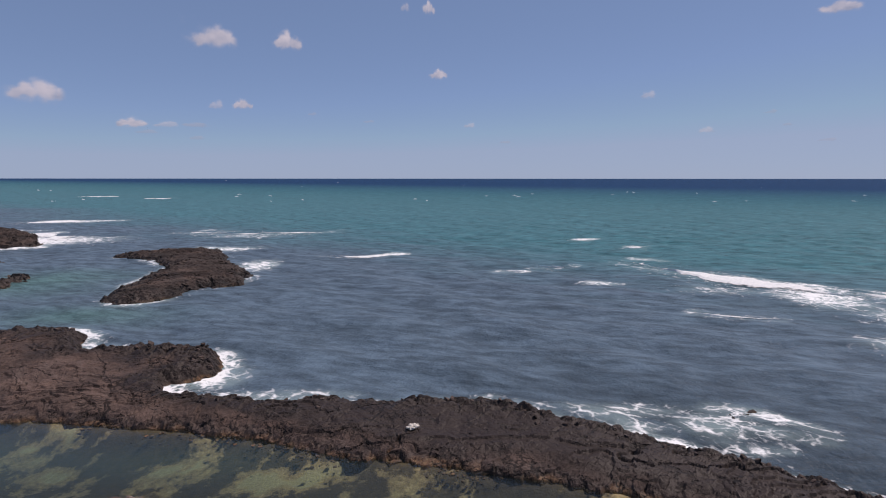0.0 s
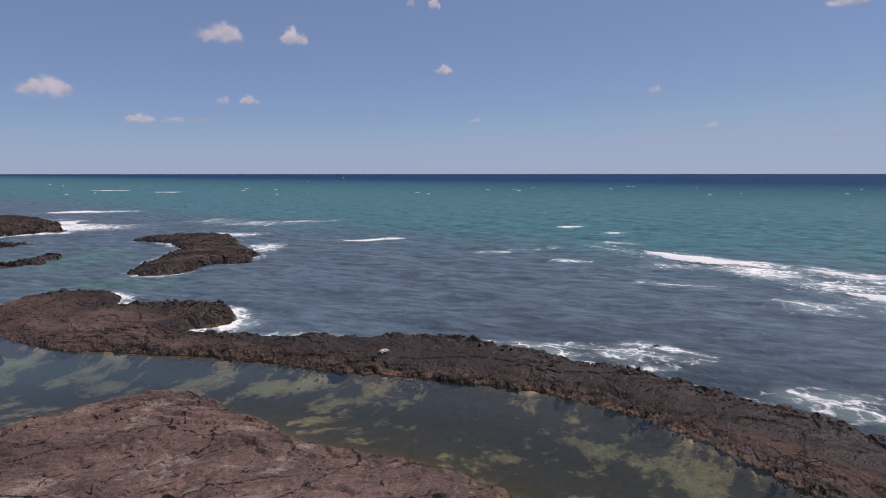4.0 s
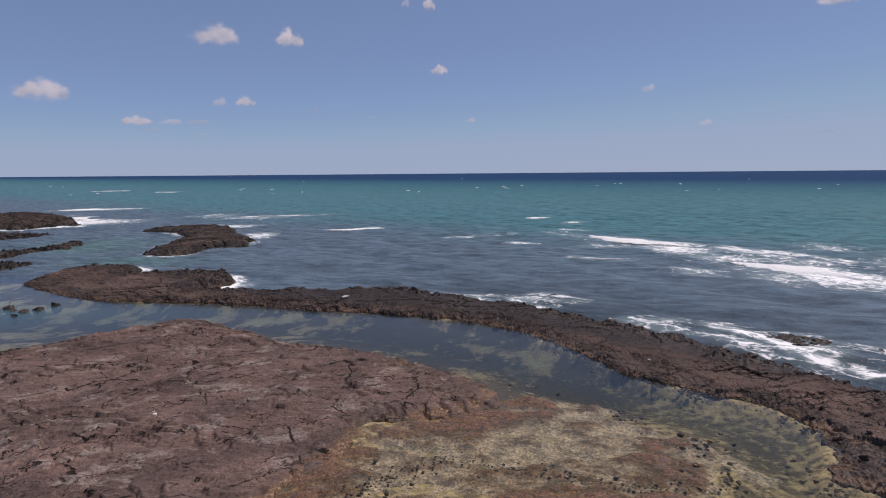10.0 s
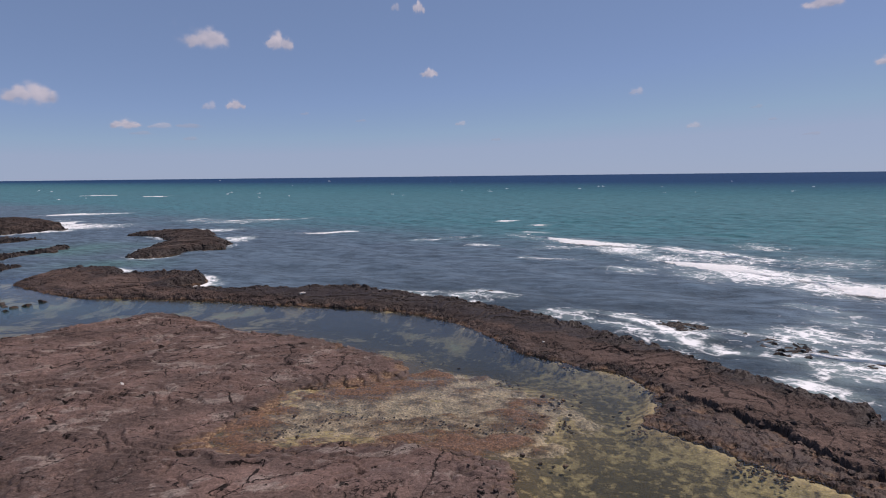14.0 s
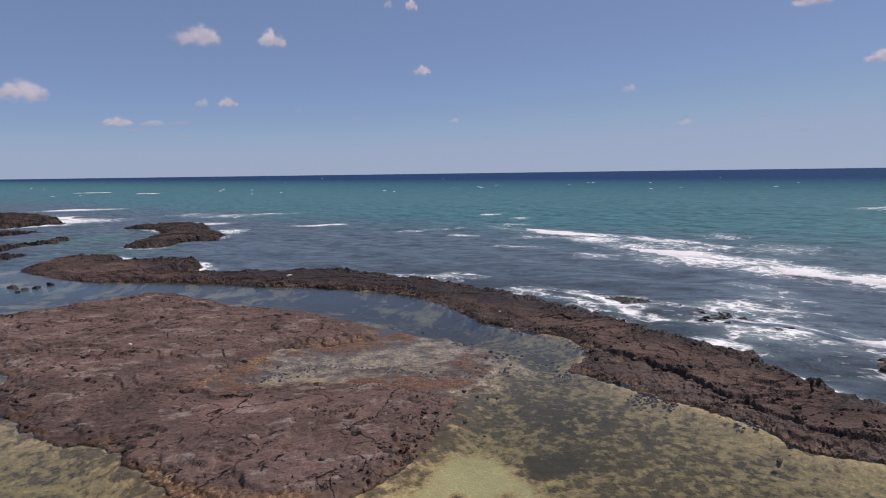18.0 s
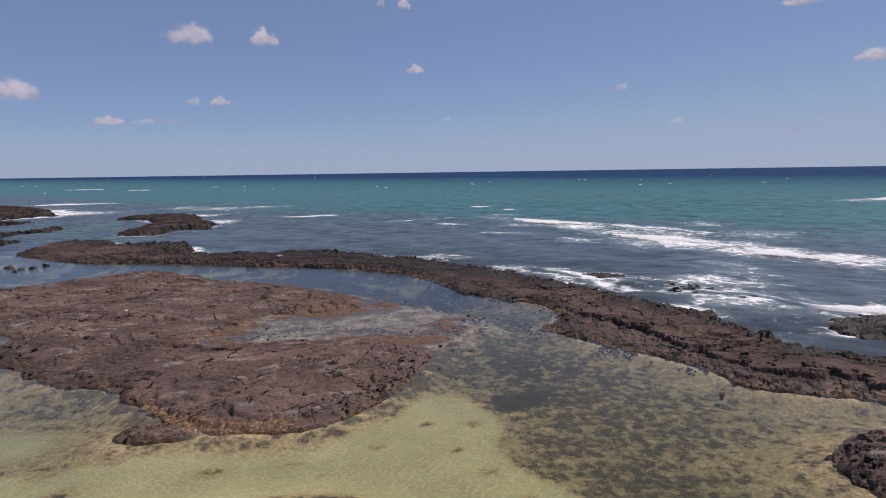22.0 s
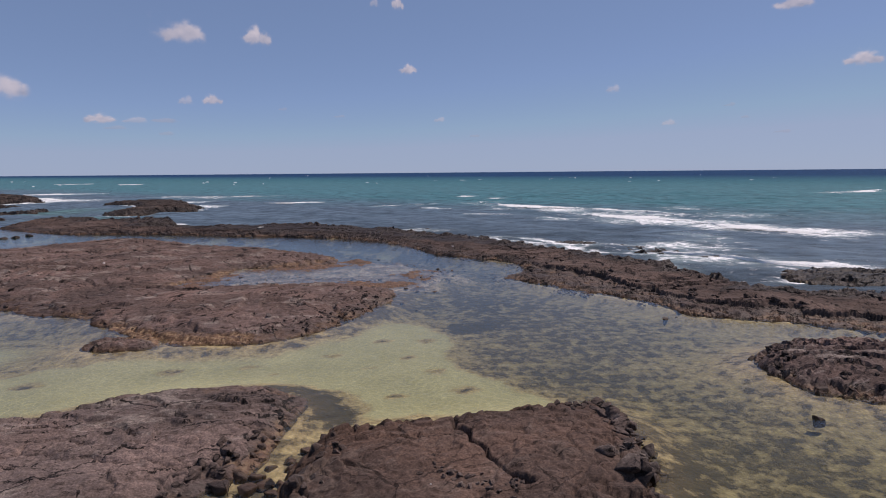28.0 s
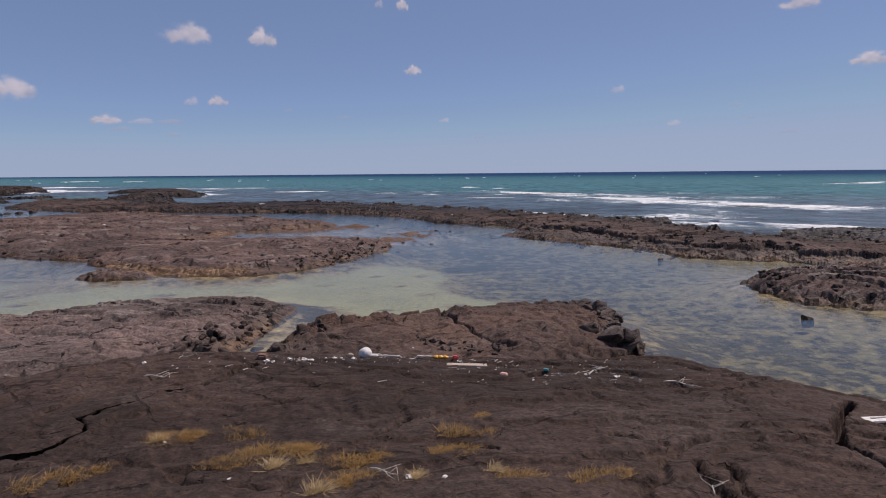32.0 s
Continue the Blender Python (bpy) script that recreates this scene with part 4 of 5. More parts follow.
for outline, reach, amount in ((REEF, 2.2, 0.66), (rounded(ISLET), 2.6, 0.40), (rounded(FAR_A), 6.0, 0.65), (rounded(OUTER[:6]), 1.6, 0.36), (rounded(AWASH_A), 2.4, 0.52), (rounded(AWASH_B), 2.0, 0.55), (rounded(AWASH_C), 4.0, 0.5), (rounded(AWASH_D), 4.0, 0.5)):
    d = line_distance(gx, gy, outline, True)
    sea_side = smooth(1.0, 3.0, -dl) if outline is REEF else np.ones(gx.shape)
    strength = np.clip(amount + 0.5 * fbm(gx * 0.12, gy * 0.12, 95, 3), 0, 1)
    foam = np.maximum(foam, strength * np.exp(-(d / reach) ** 2) * sea_side)
# drifting foam: middle, reach along x and y, amount
WASH_EAST = [(61, 97, 8, 12, 0.72), (67, 82, 10, 9, 0.62), (74, 61, 9, 12, 0.82), (81, 46, 10, 9, 0.78), (92, 34, 10, 7, 0.66), (66, 60, 9, 8, 0.5), (78, 76, 12, 10, 0.55),
             (54, 118, 8, 8, 0.5), (95, 98, 8, 12, 0.5), (54, 68, 7, 8, 0.5), (76, 92, 8, 9, 0.6), (58, 7, 6, 8, 0.44), (68, 0, 8, 5, 0.5), (46, 25, 5, 8, 0.44),
             (52.5, 14, 5, 6, 0.44), (50, 104, 12, 8, 0.44), (66, 24, 8, 8, 0.42), (95, 72, 18, 14, 0.42), (41.5, 31, 4, 4, 0.55), (47, 22, 3.5, 5, 0.58), (54, 8, 4, 5, 0.55), (33, 34, 4, 3, 0.5)]
WASH_WEST = [(29, 110, 5, 2.2, 0.68), (36, 33, 5, 4, 0.46), (-126, 184, 26, 15, 0.92), (-24, 58, 5, 5, 0.76), (-17, 52, 8, 2.4, 0.58), (-38.5, 67, 3, 3, 0.6), (15, 49.5, 8, 3, 0.50),
             (21.5, 46, 4, 3.5, 0.64), (-58, 164, 12, 5, 0.66), (-41, 133, 5, 12, 0.70), (-65, 198, 18, 7, 0.5)]
# white wash running along the ridge and round the awash rocks: line, width, amount
for line, width, much in (([(40, 31.5), (44, 25.5), (45.7, 19), (48, 15), (50.5, 11.8), (54, 10), (58, 6)], 2.2, 0.58), ([(31, 35), (36, 29.5), (41, 22), (45, 13), (49, 6), (52, 0), (55, -5)], 2.6, 0.42),
                          ([(-20, 53.5), (-8, 52.5), (4, 52), (14, 47.5), (24, 40.5)], 1.5, 0.48), ([(57, 8), (62, 3), (70, 2)], 2.4, 0.5)):
    d = line_distance(gx + 2.0 * fbm(gx * 0.2, gy * 0.2, 66, 3), gy + 2.0 * fbm(gx * 0.2, gy * 0.2, 67, 3), line)
    foam = np.maximum(foam, np.clip(much + 0.6 * fbm(gx * 0.2, gy * 0.2, 68, 3), 0, 0.78) * np.exp(-(d / width) ** 2))
for cx, cy, rx, ry, a in WASH_EAST + WASH_WEST:
    foam = np.maximum(foam, a * np.exp(-((gx - cx) / rx) ** 2 - ((gy - cy) / ry) ** 2))
foam = foam * smooth(0.0, 2.5, -dl)
shoal = np.clip(0.8 * np.exp(-((gx + 44) / 13) ** 2 - ((gy - 39) / 6) ** 2) + 0.35 * np.exp(-((gx + 16) / 9) ** 2 - ((gy - 40) / 3) ** 2) + 1.1 * np.exp(-((gx + 76) / 14) ** 2 - ((gy - 113) / 12) ** 2) + 0.8 * np.exp(-((gx + 52) / 12) ** 2 - ((gy - 84) / 6) ** 2) + 0.5 * fbm(gx * 0.05, gy * 0.08, 96, 3) * np.exp(-((gx + 70) / 25) ** 2 - ((gy - 105) / 22) ** 2), 0, 1)
depth = np.maximum(-bz, 0.02)
murk = 1 - np.exp(-depth * (0.42 + 0.9 * opened))
tagged(sheet("water", xs, ys, swell * calm * opened * fade, WATER, attributes={"open": opened, "foam": foam, "murk": murk, "shallow": np.maximum(1 - smooth(0, 6, -dl), 0.55 * (1 - smooth(6, 34, -dl)) * smooth(-5, 20, gx)), "shoal": shoal}),
       "blue-green sea with wind ripples and drifting foam, calm in the lagoon", "sea", kind="structure")

# ---- rock platforms ----
ridge = ridge_rock.build("lava_ridge", np.arange(-61, 84, 0.13), np.arange(-30, 79, 0.13), RIDGE, "long dark brown lava ridge, jagged seaward crest, between sea and lagoon", True)
big = big_rock.build("lava_platform", np.arange(-44, 26, 0.12), np.arange(-28, 39, 0.12), ROCK, "broad brown lava platform with open cracks and weedy orange rim")
left = left_rock.build("lava_platform", np.arange(-10, 22, 0.075), np.arange(-49, -30, 0.075), GREY, "grey-brown wrinkled lava platform beside the sandy channel")
mound = mound_rock.build("lava_mound", np.arange(17, 35, 0.06), np.arange(-50, -33, 0.06), SWOLLEN, "swollen brown lava mound split by a deep crack")
coast = coast_rock.build("lava_shore", graded(-140, 14, 36, 160, 0.045, 1.12, 6), graded(-190, -55, -42, -41, 0.045, 1.12, 6), SHORE, "smooth dark ropy lava shore with fissures and tufts of dry grass")
tagged(coast, kind="structure")


def overhang(line, parent, rock):
    """The brittle lip of a flow that juts out over its fissure."""
    pts = np.array(line, float)
    run = np.concatenate([[0], np.cumsum(np.hypot(*np.diff(pts, axis=0).T))])
    s = np.arange(0, run[-1], 0.06)
    px, py = np.interp(s, run, pts[:, 0]), np.interp(s, run, pts[:, 1])
    tx, ty = np.gradient(px), np.gradient(py)
    size = np.hypot(tx, ty) + 1e-6
    nx, ny = np.convolve(np.pad(ty / size, 3, "edge"), np.ones(7) / 7, "valid"), np.convolve(np.pad(-tx / size, 3, "edge"), np.ones(7) / 7, "valid")
    px, py = px - 0.14 * fbm(px * 1.6, py * 1.6, 41, 5, 0.65), py - 0.14 * fbm(px * 1.6, py * 1.6, 42, 5, 0.65)
    z, _ = rock.height(px - 0.35 * nx, py - 0.35 * ny)
    z = np.convolve(np.pad(z, 4, "edge"), np.ones(9) / 9, "valid")
    jut = 0.10 * fbm(s * 2.3, s * 0, 45, 4, 0.65)
    fade = np.clip(np.minimum(s, s[-1] - s) / 0.8, 0.1, 1)
    verts, faces = [], []
    shape = ((-0.75, -0.08), (-0.42, 0.012), (-0.16, 0.05), (-0.02, 0.045), (0.04, 0.015), (0.03, -0.025), (-0.05, -0.06), (-0.18, -0.09))
    for i in range(len(s)):
        for off, up in shape:
            o = off + (jut[i] if off > -0.1 else 0)
            verts.append((px[i] + nx[i] * o - parent.location.x, py[i] + ny[i] * o - parent.location.y, z[i] + up * fade[i] - 0.05 * (1 - fade[i]) - parent.location.z))
    m = len(shape)
    for i in range(len(s) - 1):
        for j in range(m - 1):
            faces.append((i * m + j, i * m + j + 1, (i + 1) * m + j + 1, (i + 1) * m + j))
    me = bpy.data.meshes.new("overhang")
    me.from_pydata(verts, [], faces)
    me.materials.append(SHORE)
    ob = new("overhang", me)
    ob.parent = parent


overhang(FISSURE[1:-1], coast, coast_rock)
right = right_rock.build("lava_platform", np.arange(39, 66, 0.14), np.arange(-43, -24, 0.14), ROCK, "rough brown lava platform with rubble rim, standing in the lagoon", True)
outer_rock.build("sea_rock", np.arange(53, 86, 0.25), np.arange(-20, 3, 0.25), WET, "low wet black rock washed by surf beyond the ridge", True).location.z = -0.12
islet = islet_rock.build("lava_islet", np.arange(-86, -32, 0.3), np.arange(86, 167, 0.3), FARROCK, "dark hook-shaped lava islet in the sea with foam along its rim", True)
for outline, top, seed, step in ((FAR_A, 1.9, 101, 0.5), (FAR_B, 0.8, 103, 0.45), (FAR_C, 0.5, 105, 0.4), (FAR_D, 0.5, 107, 0.4)):
    p = np.array(outline)
    Rock(outline, top, 2.0, seed, 4.0, 0.45, 0.9, 2.4, 2.6).build("far_reef", np.arange(p[:, 0].min() - 4, p[:, 0].max() + 4, step), np.arange(p[:, 1].min() - 4, p[:, 1].max() + 4, step), FARROCK,
                                                                 "far low black lava reef in the surf", True)
for outline, top, seed in ((AWASH_A, 0.10, 111), (AWASH_B, 0.14, 113), (AWASH_C, 0.05, 115), (AWASH_D, 0.05, 117)):
    p = np.array(outline)
    Rock(outline, 0.5 * top, 1.0, seed, 1.8, 0.12, 0.34, 0.45, 2.4, blocky=0.9).build("awash_rock", np.arange(p[:, 0].min() - 3, p[:, 0].max() + 3, 0.3), np.arange(p[:, 1].min() - 3, p[:, 1].max() + 3, 0.3), WET,
                                                                 "wet black rock awash in white surf", True).location.z = -0.10 if outline in (AWASH_A, AWASH_B) else -0.26

# tide flat: low weedy rock that breaks the surface here and there, with sand between
fx, fy = np.arange(-1, 31, 0.11), np.arange(-10, 18, 0.11)
gx, gy = np.meshgrid(fx, fy)
fd = depth_in(gx + 2.6 * fbm(gx * 0.28, gy * 0.28, 121), gy + 2.6 * fbm(gx * 0.28, gy * 0.28, 122), TIDE)
gap, rnd, ox, oy = cells(gx / 1.3 + 0.3 * fbm(gx, gy, 5), gy / 0.8 + 0.3 * fbm(gx, gy, 6), 123)
fz = -0.19 + 0.34 * fbm(gx * 0.40, gy * 0.75, 124, 6, 0.62) + 0.07 * (rnd - 0.5) - 0.06 * (1 - smooth(0, 0.1, gap)) + 0.05 * fbm(gx * 1.5, gy * 2, 125)
wx, wy = gx + 2.2 * fbm(gx * 0.5, gy * 0.5, 127, 5, 0.6), gy + 1.6 * fbm(gx * 0.5, gy * 0.5, 128, 5, 0.6)
for cx, cy, rx, ry, tall in ((10.5, 6.4, 5.2, 2.4, 0.36), (17.3, 9.6, 2.6, 1.2, 0.36), (23.4, 0.2, 2.3, 2.6, 0.36), (3.6, -0.4, 1.8, 4.2, 0.42), (10.5, -6.4, 9, 1.5, 0.52), (19.5, -5.4, 4, 1.4, 0.46), (25.5, -1.2, 1.0, 1.6, 0.2), (15.5, 1.6, 6.5, 2.0, -0.14), (9, -2.6, 5, 1.2, -0.08)):
    fz = fz + 0.80 * tall * np.exp(-((wx - cx) / rx) ** 2 - ((wy - cy) / ry) ** 2)
tagged(sheet("tide_flat", fx, fy, fz - 0.75 * smooth(2.2, -1.6, fd + 1.6 * fbm(gx * 0.7, gy * 0.7, 129, 4)), FLAT, keep=fd > -2.0), "shallow tide flat of orange-brown weedy rock and yellow sand, partly under water", "rock", kind="structure")

# low weedy spur off the platform's southern rim
Rock(SPUR, 0.36, 0.6, 151, 1.2, 0.12, 0.2, 0.5, 0.5, lumps=0.6).build("reef_spur", np.arange(2.5, 9.5, 0.08), np.arange(-27.5, -20.5, 0.08), ROCK, "low brown weedy rock spur in the shallows beside the platform")

# ---- breakers, white water ----
def breaker(line, width, tall, seed):
    pts = np.array(line, float)
    seg = np.hypot(*np.diff(pts, axis=0).T)
    along = np.concatenate([[0], np.cumsum(seg)])
    n = max(int(along[-1] / 0.45), 12)
    s = np.linspace(0, along[-1], n)
    px, py = np.interp(s, along, pts[:, 0]), np.interp(s, along, pts[:, 1])
    px, py = np.convolve(np.pad(px, 4, "edge"), np.ones(9) / 9, "valid"), np.convolve(np.pad(py, 4, "edge"), np.ones(9) / 9, "valid")
    tx, ty = np.gradient(px), np.gradient(py)
    length = np.hypot(tx, ty)
    nx, ny = ty / length, -tx / length
    flip = np.where(ny > 0, -1.0, 1.0)
    nx, ny = nx * flip, ny * flip
    u = np.linspace(-1, 1, 19)
    taper = np.sin(np.pi * np.clip(s / along[-1], 0.01, 0.99)) ** 0.5
    w = width * taper * np.clip(0.66 + 2.5 * fbm(s * 0.10, s * 0 + seed, seed, 4, 0.6), 0.03, 1.9)
    su, uu = np.meshgrid(s, u, indexing="ij")
    # steep broken face towards the shore, long lacy back towards the sea
    off = np.where(uu > 0, 1.1, 1.7) * uu * w[:, None] + 1.5 * width * fbm(su * 0.10, su * 0 + 3, seed + 1, 4, 0.55)
    prof = np.where(uu > 0.1, np.cos((uu - 0.1) / 0.9 * np.pi / 2), np.exp(-((uu - 0.1) / 0.42) ** 2))
    z = 0.16 + 0.30 * tall * taper[:, None] * prof * np.clip(0.7 + 1.0 * fbm(su * 0.22, uu * 1.5, seed + 2, 4, 0.6), 0.1, 1.6) + 0.12 * fbm(su * 1.6, uu * 4, seed + 3) * prof
    x, y = px[:, None] + nx[:, None] * off, py[:, None] + ny[:, None] * off
    body = np.where(uu > 0, 1 - uu ** 6, 0.34 + 0.66 * np.exp(-(uu / 0.45) ** 2) - 0.6 * smooth(-0.5, -1.0, uu)) * taper[:, None] ** 0.5 * (1.05 + 0.9 * fbm(su * 0.12, uu * 1.0, seed + 4, 3))
    z = z - 0.22 * (1 - smooth(0, 0.4, 1 - np.abs(uu)))
    rows = []
    me = bpy.data.meshes.new("breaking_wave")
    ox, oy = float(px.mean()), float(py.mean())
    m = len(u)
    for i in range(n - 1):
        for j in range(m - 1):
            rows.append((i * m + j, i * m + j + 1, (i + 1) * m + j + 1, (i + 1) * m + j))
    me.from_pydata(np.stack([x - ox, y - oy, z], -1).reshape(-1, 3).tolist(), [], rows)
    me.polygons.foreach_set("use_smooth", [True] * len(rows))
    a = me.attributes.new("body", "FLOAT", "POINT")
    a.data.foreach_set("value", body.ravel().astype(np.float32))
    me.materials.append(FOAM)
    ob = new("breaking_wave", me)
    ob.location = (ox, oy, 0)
    return tagged(ob, "breaking wave of white foam rolling over shallow rock", "wave", "breaking waves")


for k, (line, width, tall) in enumerate(BREAKERS):
    breaker(line, width, tall, 200 + 7 * k)

# small far whitecaps, too many to count
rng = np.random.default_rng(5)
verts, faces, body = [], [], []
for k in range(28):
    dist = 420 * (1 / (0.03 + 0.97 * rng.random())) ** 0.62
    ang = radians(rng.uniform(-40, 42))
    cx, cy = dist * math.sin(ang), dist * math.cos(ang) + 40
    if cy < 260:
        continue
    w, h = rng.uniform(0.4, 1.5) * (1 + dist / 900), rng.uniform(0.10, 0.26) * (1 + dist / 900)
    b = len(verts)
    for i in range(7):
        t = i / 6 * 2 - 1
        lift = h * (1 - t * t) * rng.uniform(0.5, 1.0)
        verts += [(cx + t * w, cy + 0.4 * t * rng.uniform(-1, 1), 0.12), (cx + t * w, cy + 0.5, 0.15 + lift), (cx + t * w, cy + 1.4, 0.12)]
        body += [0.9, 1.3, 0.9]
    for i in range(6):
        for j in range(2):
            q = b + i * 3 + j
            faces.append((q, q + 3, q + 4, q + 1))
me = bpy.data.meshes.new("whitecaps")
me.from_pydata(verts, [], faces)
a = me.attributes.new("body", "FLOAT", "POINT")
a.data.foreach_set("value", np.array(body, np.float32))
me.materials.append(FOAM)
tagged(new("whitecaps", me), "small white wave crests scattered over the open sea", "foam", kind="stuff")

# ---- clouds ----
PUFFS = [(-20.42, 11.85, 4.7, 2.36), (-13.92, 11.82, 2.9, 1.8), (-33.63, 6.74, 5.0, 2.1), (-17.78, 6.4, 2.0, 1.1), (-19.98, 6.2, 1.8, 0.9), (-0.57, 9.27, 2.0, 1.0), (-26.37, 4.53, 3.0, 1.0),
             (-23.89, 4.45, 3.0, 0.7), (18.2, 7.1, 2.0, 0.8), (23.23, 4.04, 2.0, 0.7), (31.8, 12.81, 3.5, 1.1), (-1.36, 14.85, 1.4, 1.4), (-3.41, 14.85, 1.3, 0.9), (37.01, 8.24, 3.2, 1.3)]
WISPS = [(-21.22, 4.46, 3.4, 0.5), (-25.15, 3.77, 3.2, 0.4), (-21.65, 3.35, 2.2, 0.4), (2.41, 4.75, 1.7, 0.55), (5.71, 3.2, 1.6, 0.33), (-11.82, 5.61, 1.4, 0.33), (-6.75, 5.03, 1.6, 0.3),
             (27.69, 5.3, 1.6, 0.4), (29.21, 4.26, 1.3, 0.33), (31.8, 2.97, 2.1, 0.33)]
for k, (az, el, w, h) in enumerate(PUFFS + WISPS):
    far = 3800.0
    nx, ny = 72, 44
    r = random.Random(900 + k)
    u, v = np.meshgrid(np.linspace(-1, 1, nx), np.linspace(-1, 1, ny))
    wu, wv = u + 0.16 * fbm(u * 3 + 9 * k, v * 2.2, 300 + k, 4, 0.55), v + 0.22 * fbm(u * 3 + 5 * k, v * 2.2, 310 + k, 4, 0.55)
    # a heap of soft lobes on one even base, tallest a little off the middle
    peak = r.uniform(-0.1, 0.35)
    heap = np.zeros(u.shape)
    for lobe in range(5 if h > 0.95 else 3):
        cx = peak + (lobe - 2) * 0.26 + r.uniform(-0.07, 0.07)
        tall = (1.0 - 0.9 * abs(cx - peak)) * r.uniform(0.85, 1.05)
        cy = -0.55 + 0.52 * tall
        heap = np.maximum(heap, np.exp(-1.5 * (((wu - cx) / 0.30) ** 2 + ((wv - cy) / (0.60 * tall)) ** 2) ** 1.2))
    heap = heap + 0.30 * np.exp(-(wu / 0.62) ** 4 - ((wv + 0.42) / 0.24) ** 2)
    solid = smooth(0.02, 0.98, heap + 0.14 * fbm(u * 4 + 3 * k, v * 4, 320 + k, 4)) * smooth(1.0, 0.75, np.maximum(np.abs(u), np.abs(v)))
    strength = 0.80 if h > 0.95 else (0.42 if h > 0.45 else 0.32)
    lit = np.clip(0.62 + 0.55 * v + 0.35 * fbm(u * 2.5 + k, v * 2.5, 340 + k, 3), 0, 1) * (1.0 if h > 0.5 else 0.35)
    x = u * far * math.tan(radians(w * 0.54))
    z = v * far * math.tan(radians(h * 0.72))
    bulge = -40 * np.clip(1 - u ** 2 - v ** 2, 0, 1)
    me = bpy.data.meshes.new("cloud")
    idx = np.arange(nx * ny).reshape(ny, nx)
    quads = np.stack([idx[:-1, :-1], idx[:-1, 1:], idx[1:, 1:], idx[1:, :-1]], -1).reshape(-1, 4)
    me.from_pydata(np.stack([x, bulge, z], -1).reshape(-1, 3).tolist(), [], quads.tolist())
    for key, value in (("body", solid * strength), ("lit", lit)):
        a = me.attributes.new(key, "FLOAT", "POINT")
        a.data.foreach_set("value", value.ravel().astype(np.float32))
    me.materials.append(CLOUD)
    ob = new("cloud", me)
    ob.matrix_world = pose(8 + far * math.sin(radians(az)), -40 + far * math.cos(radians(az)), 15 + far * math.tan(radians(el)), 0, 0, -az)
    ob.visible_shadow = False
    tagged(ob, "small white fair-weather cloud with a soft grey base" if h > 0.5 else "thin faint wisp of grey-pink cloud", "cloud", "clouds over the horizon", kind="structure")

# ---- broken blocks and boulders ----
def block_mesh(name, seed, material, squat=0.75):
    r = random.Random(seed)
    bm = bmesh.new()
    for k in range(16):
        v = Vector((r.uniform(-1, 1), r.uniform(-1, 1), r.uniform(-1, 1)))
        v /= max(abs(v.x), abs(v.y), abs(v.z)) ** 0.8
        bm.verts.new((v.x * 0.5, v.y * r.uniform(0.38, 0.5), v.z * 0.5 * squat))
    res = bmesh.ops.convex_hull(bm, input=bm.verts)
    bmesh.ops.delete(bm, geom=list({g for g in res["geom_interior"] + res["geom_unused"] if isinstance(g, bmesh.types.BMVert)}), context="VERTS")
    bmesh.ops.bevel(bm, geom=list(bm.edges), offset=0.035, segments=1, affect="EDGES")
    me = bpy.data.meshes.new(name)
    bm.to_mesh(me)
    bm.free()
    me.materials.append(material)
    return me


RUBBLE = [block_mesh("lava_block", 400 + k, BLOCK) for k in range(12)]
STONES = [block_mesh("boulder", 440 + k, BLOCK, 0.6) for k in range(8)]
chance = random.Random(9)


def rubble(parent, rock, places, small, large, sink=0.25):
    """Broken blocks that lie jammed on a platform's rim."""
    xs, ys = np.array([p[0] for p in places]), np.array([p[1] for p in places])
    hs, ds = rock.height(xs, ys)
    for x, y, h, d in zip(xs, ys, hs, ds):
        if d < -0.5:
            continue
        size = chance.uniform(small, large) * chance.uniform(0.7, 1.0)
        ob = new("lava_block", chance.choice(RUBBLE))
        ob.parent = parent
        ob.matrix_basis = Matrix.Translation(Vector((x, y, h + size * (0.5 - sink) * 0.5)) - parent.location) @ pose(0, 0, 0, chance.uniform(-30, 30), chance.uniform(-30, 30), chance.uniform(0, 360)) @ Matrix.Diagonal((size, size * chance.uniform(0.6, 1.0), size * chance.uniform(0.5, 1.0), 1))


def along(line, count, spread):
    p = np.array(line, float)
    seg = np.concatenate([[0], np.cumsum(np.hypot(*np.diff(p, axis=0).T))])
    out = []
    for k in range(count):
        s = chance.uniform(0, seg[-1])
        out.append((float(np.interp(s, seg, p[:, 0])) + chance.gauss(0, spread), float(np.interp(s, seg, p[:, 1])) + chance.gauss(0, spread)))
    return out


rubble(ridge, ridge_rock, along([(50, -11), (48, -3.5), (46, 2), (42.5, 8), (39.5, 14), (35.8, 20), (31.5, 26), (27.5, 31.4), (23.5, 35), (19, 38.3), (13.8, 42.2), (8.7, 45), (3, 48.7), (-5, 49.4), (-13, 49.4), (-22, 50.2)], 230, 0.9), 0.25, 0.7, 0.5)
rubble(ridge, ridge_rock, along([(36, 6), (38, 0), (40.5, -4.5), (43, -10), (46, -15.5), (52, -19)], 60, 0.9), 0.25, 0.75, 0.4)
rubble(ridge, ridge_rock, along([(-24, 59), (-24, 64), (-35, 64.5), (-42, 70), (-47, 73)], 40, 0.9), 0.4, 1.1)
rubble(islet, islet_rock, along([(-47.5, 94), (-42, 105), (-39, 116), (-49, 134), (-55, 148), (-63, 158), (-71, 152)], 60, 1.2), 0.5, 1.3, 0.4)
rubble(big, big_rock, along([(21, -8.5), (21.3, -12), (19.3, -16.5), (16.5, -21)], 190, 1.0), 0.12, 0.42, 0.4)
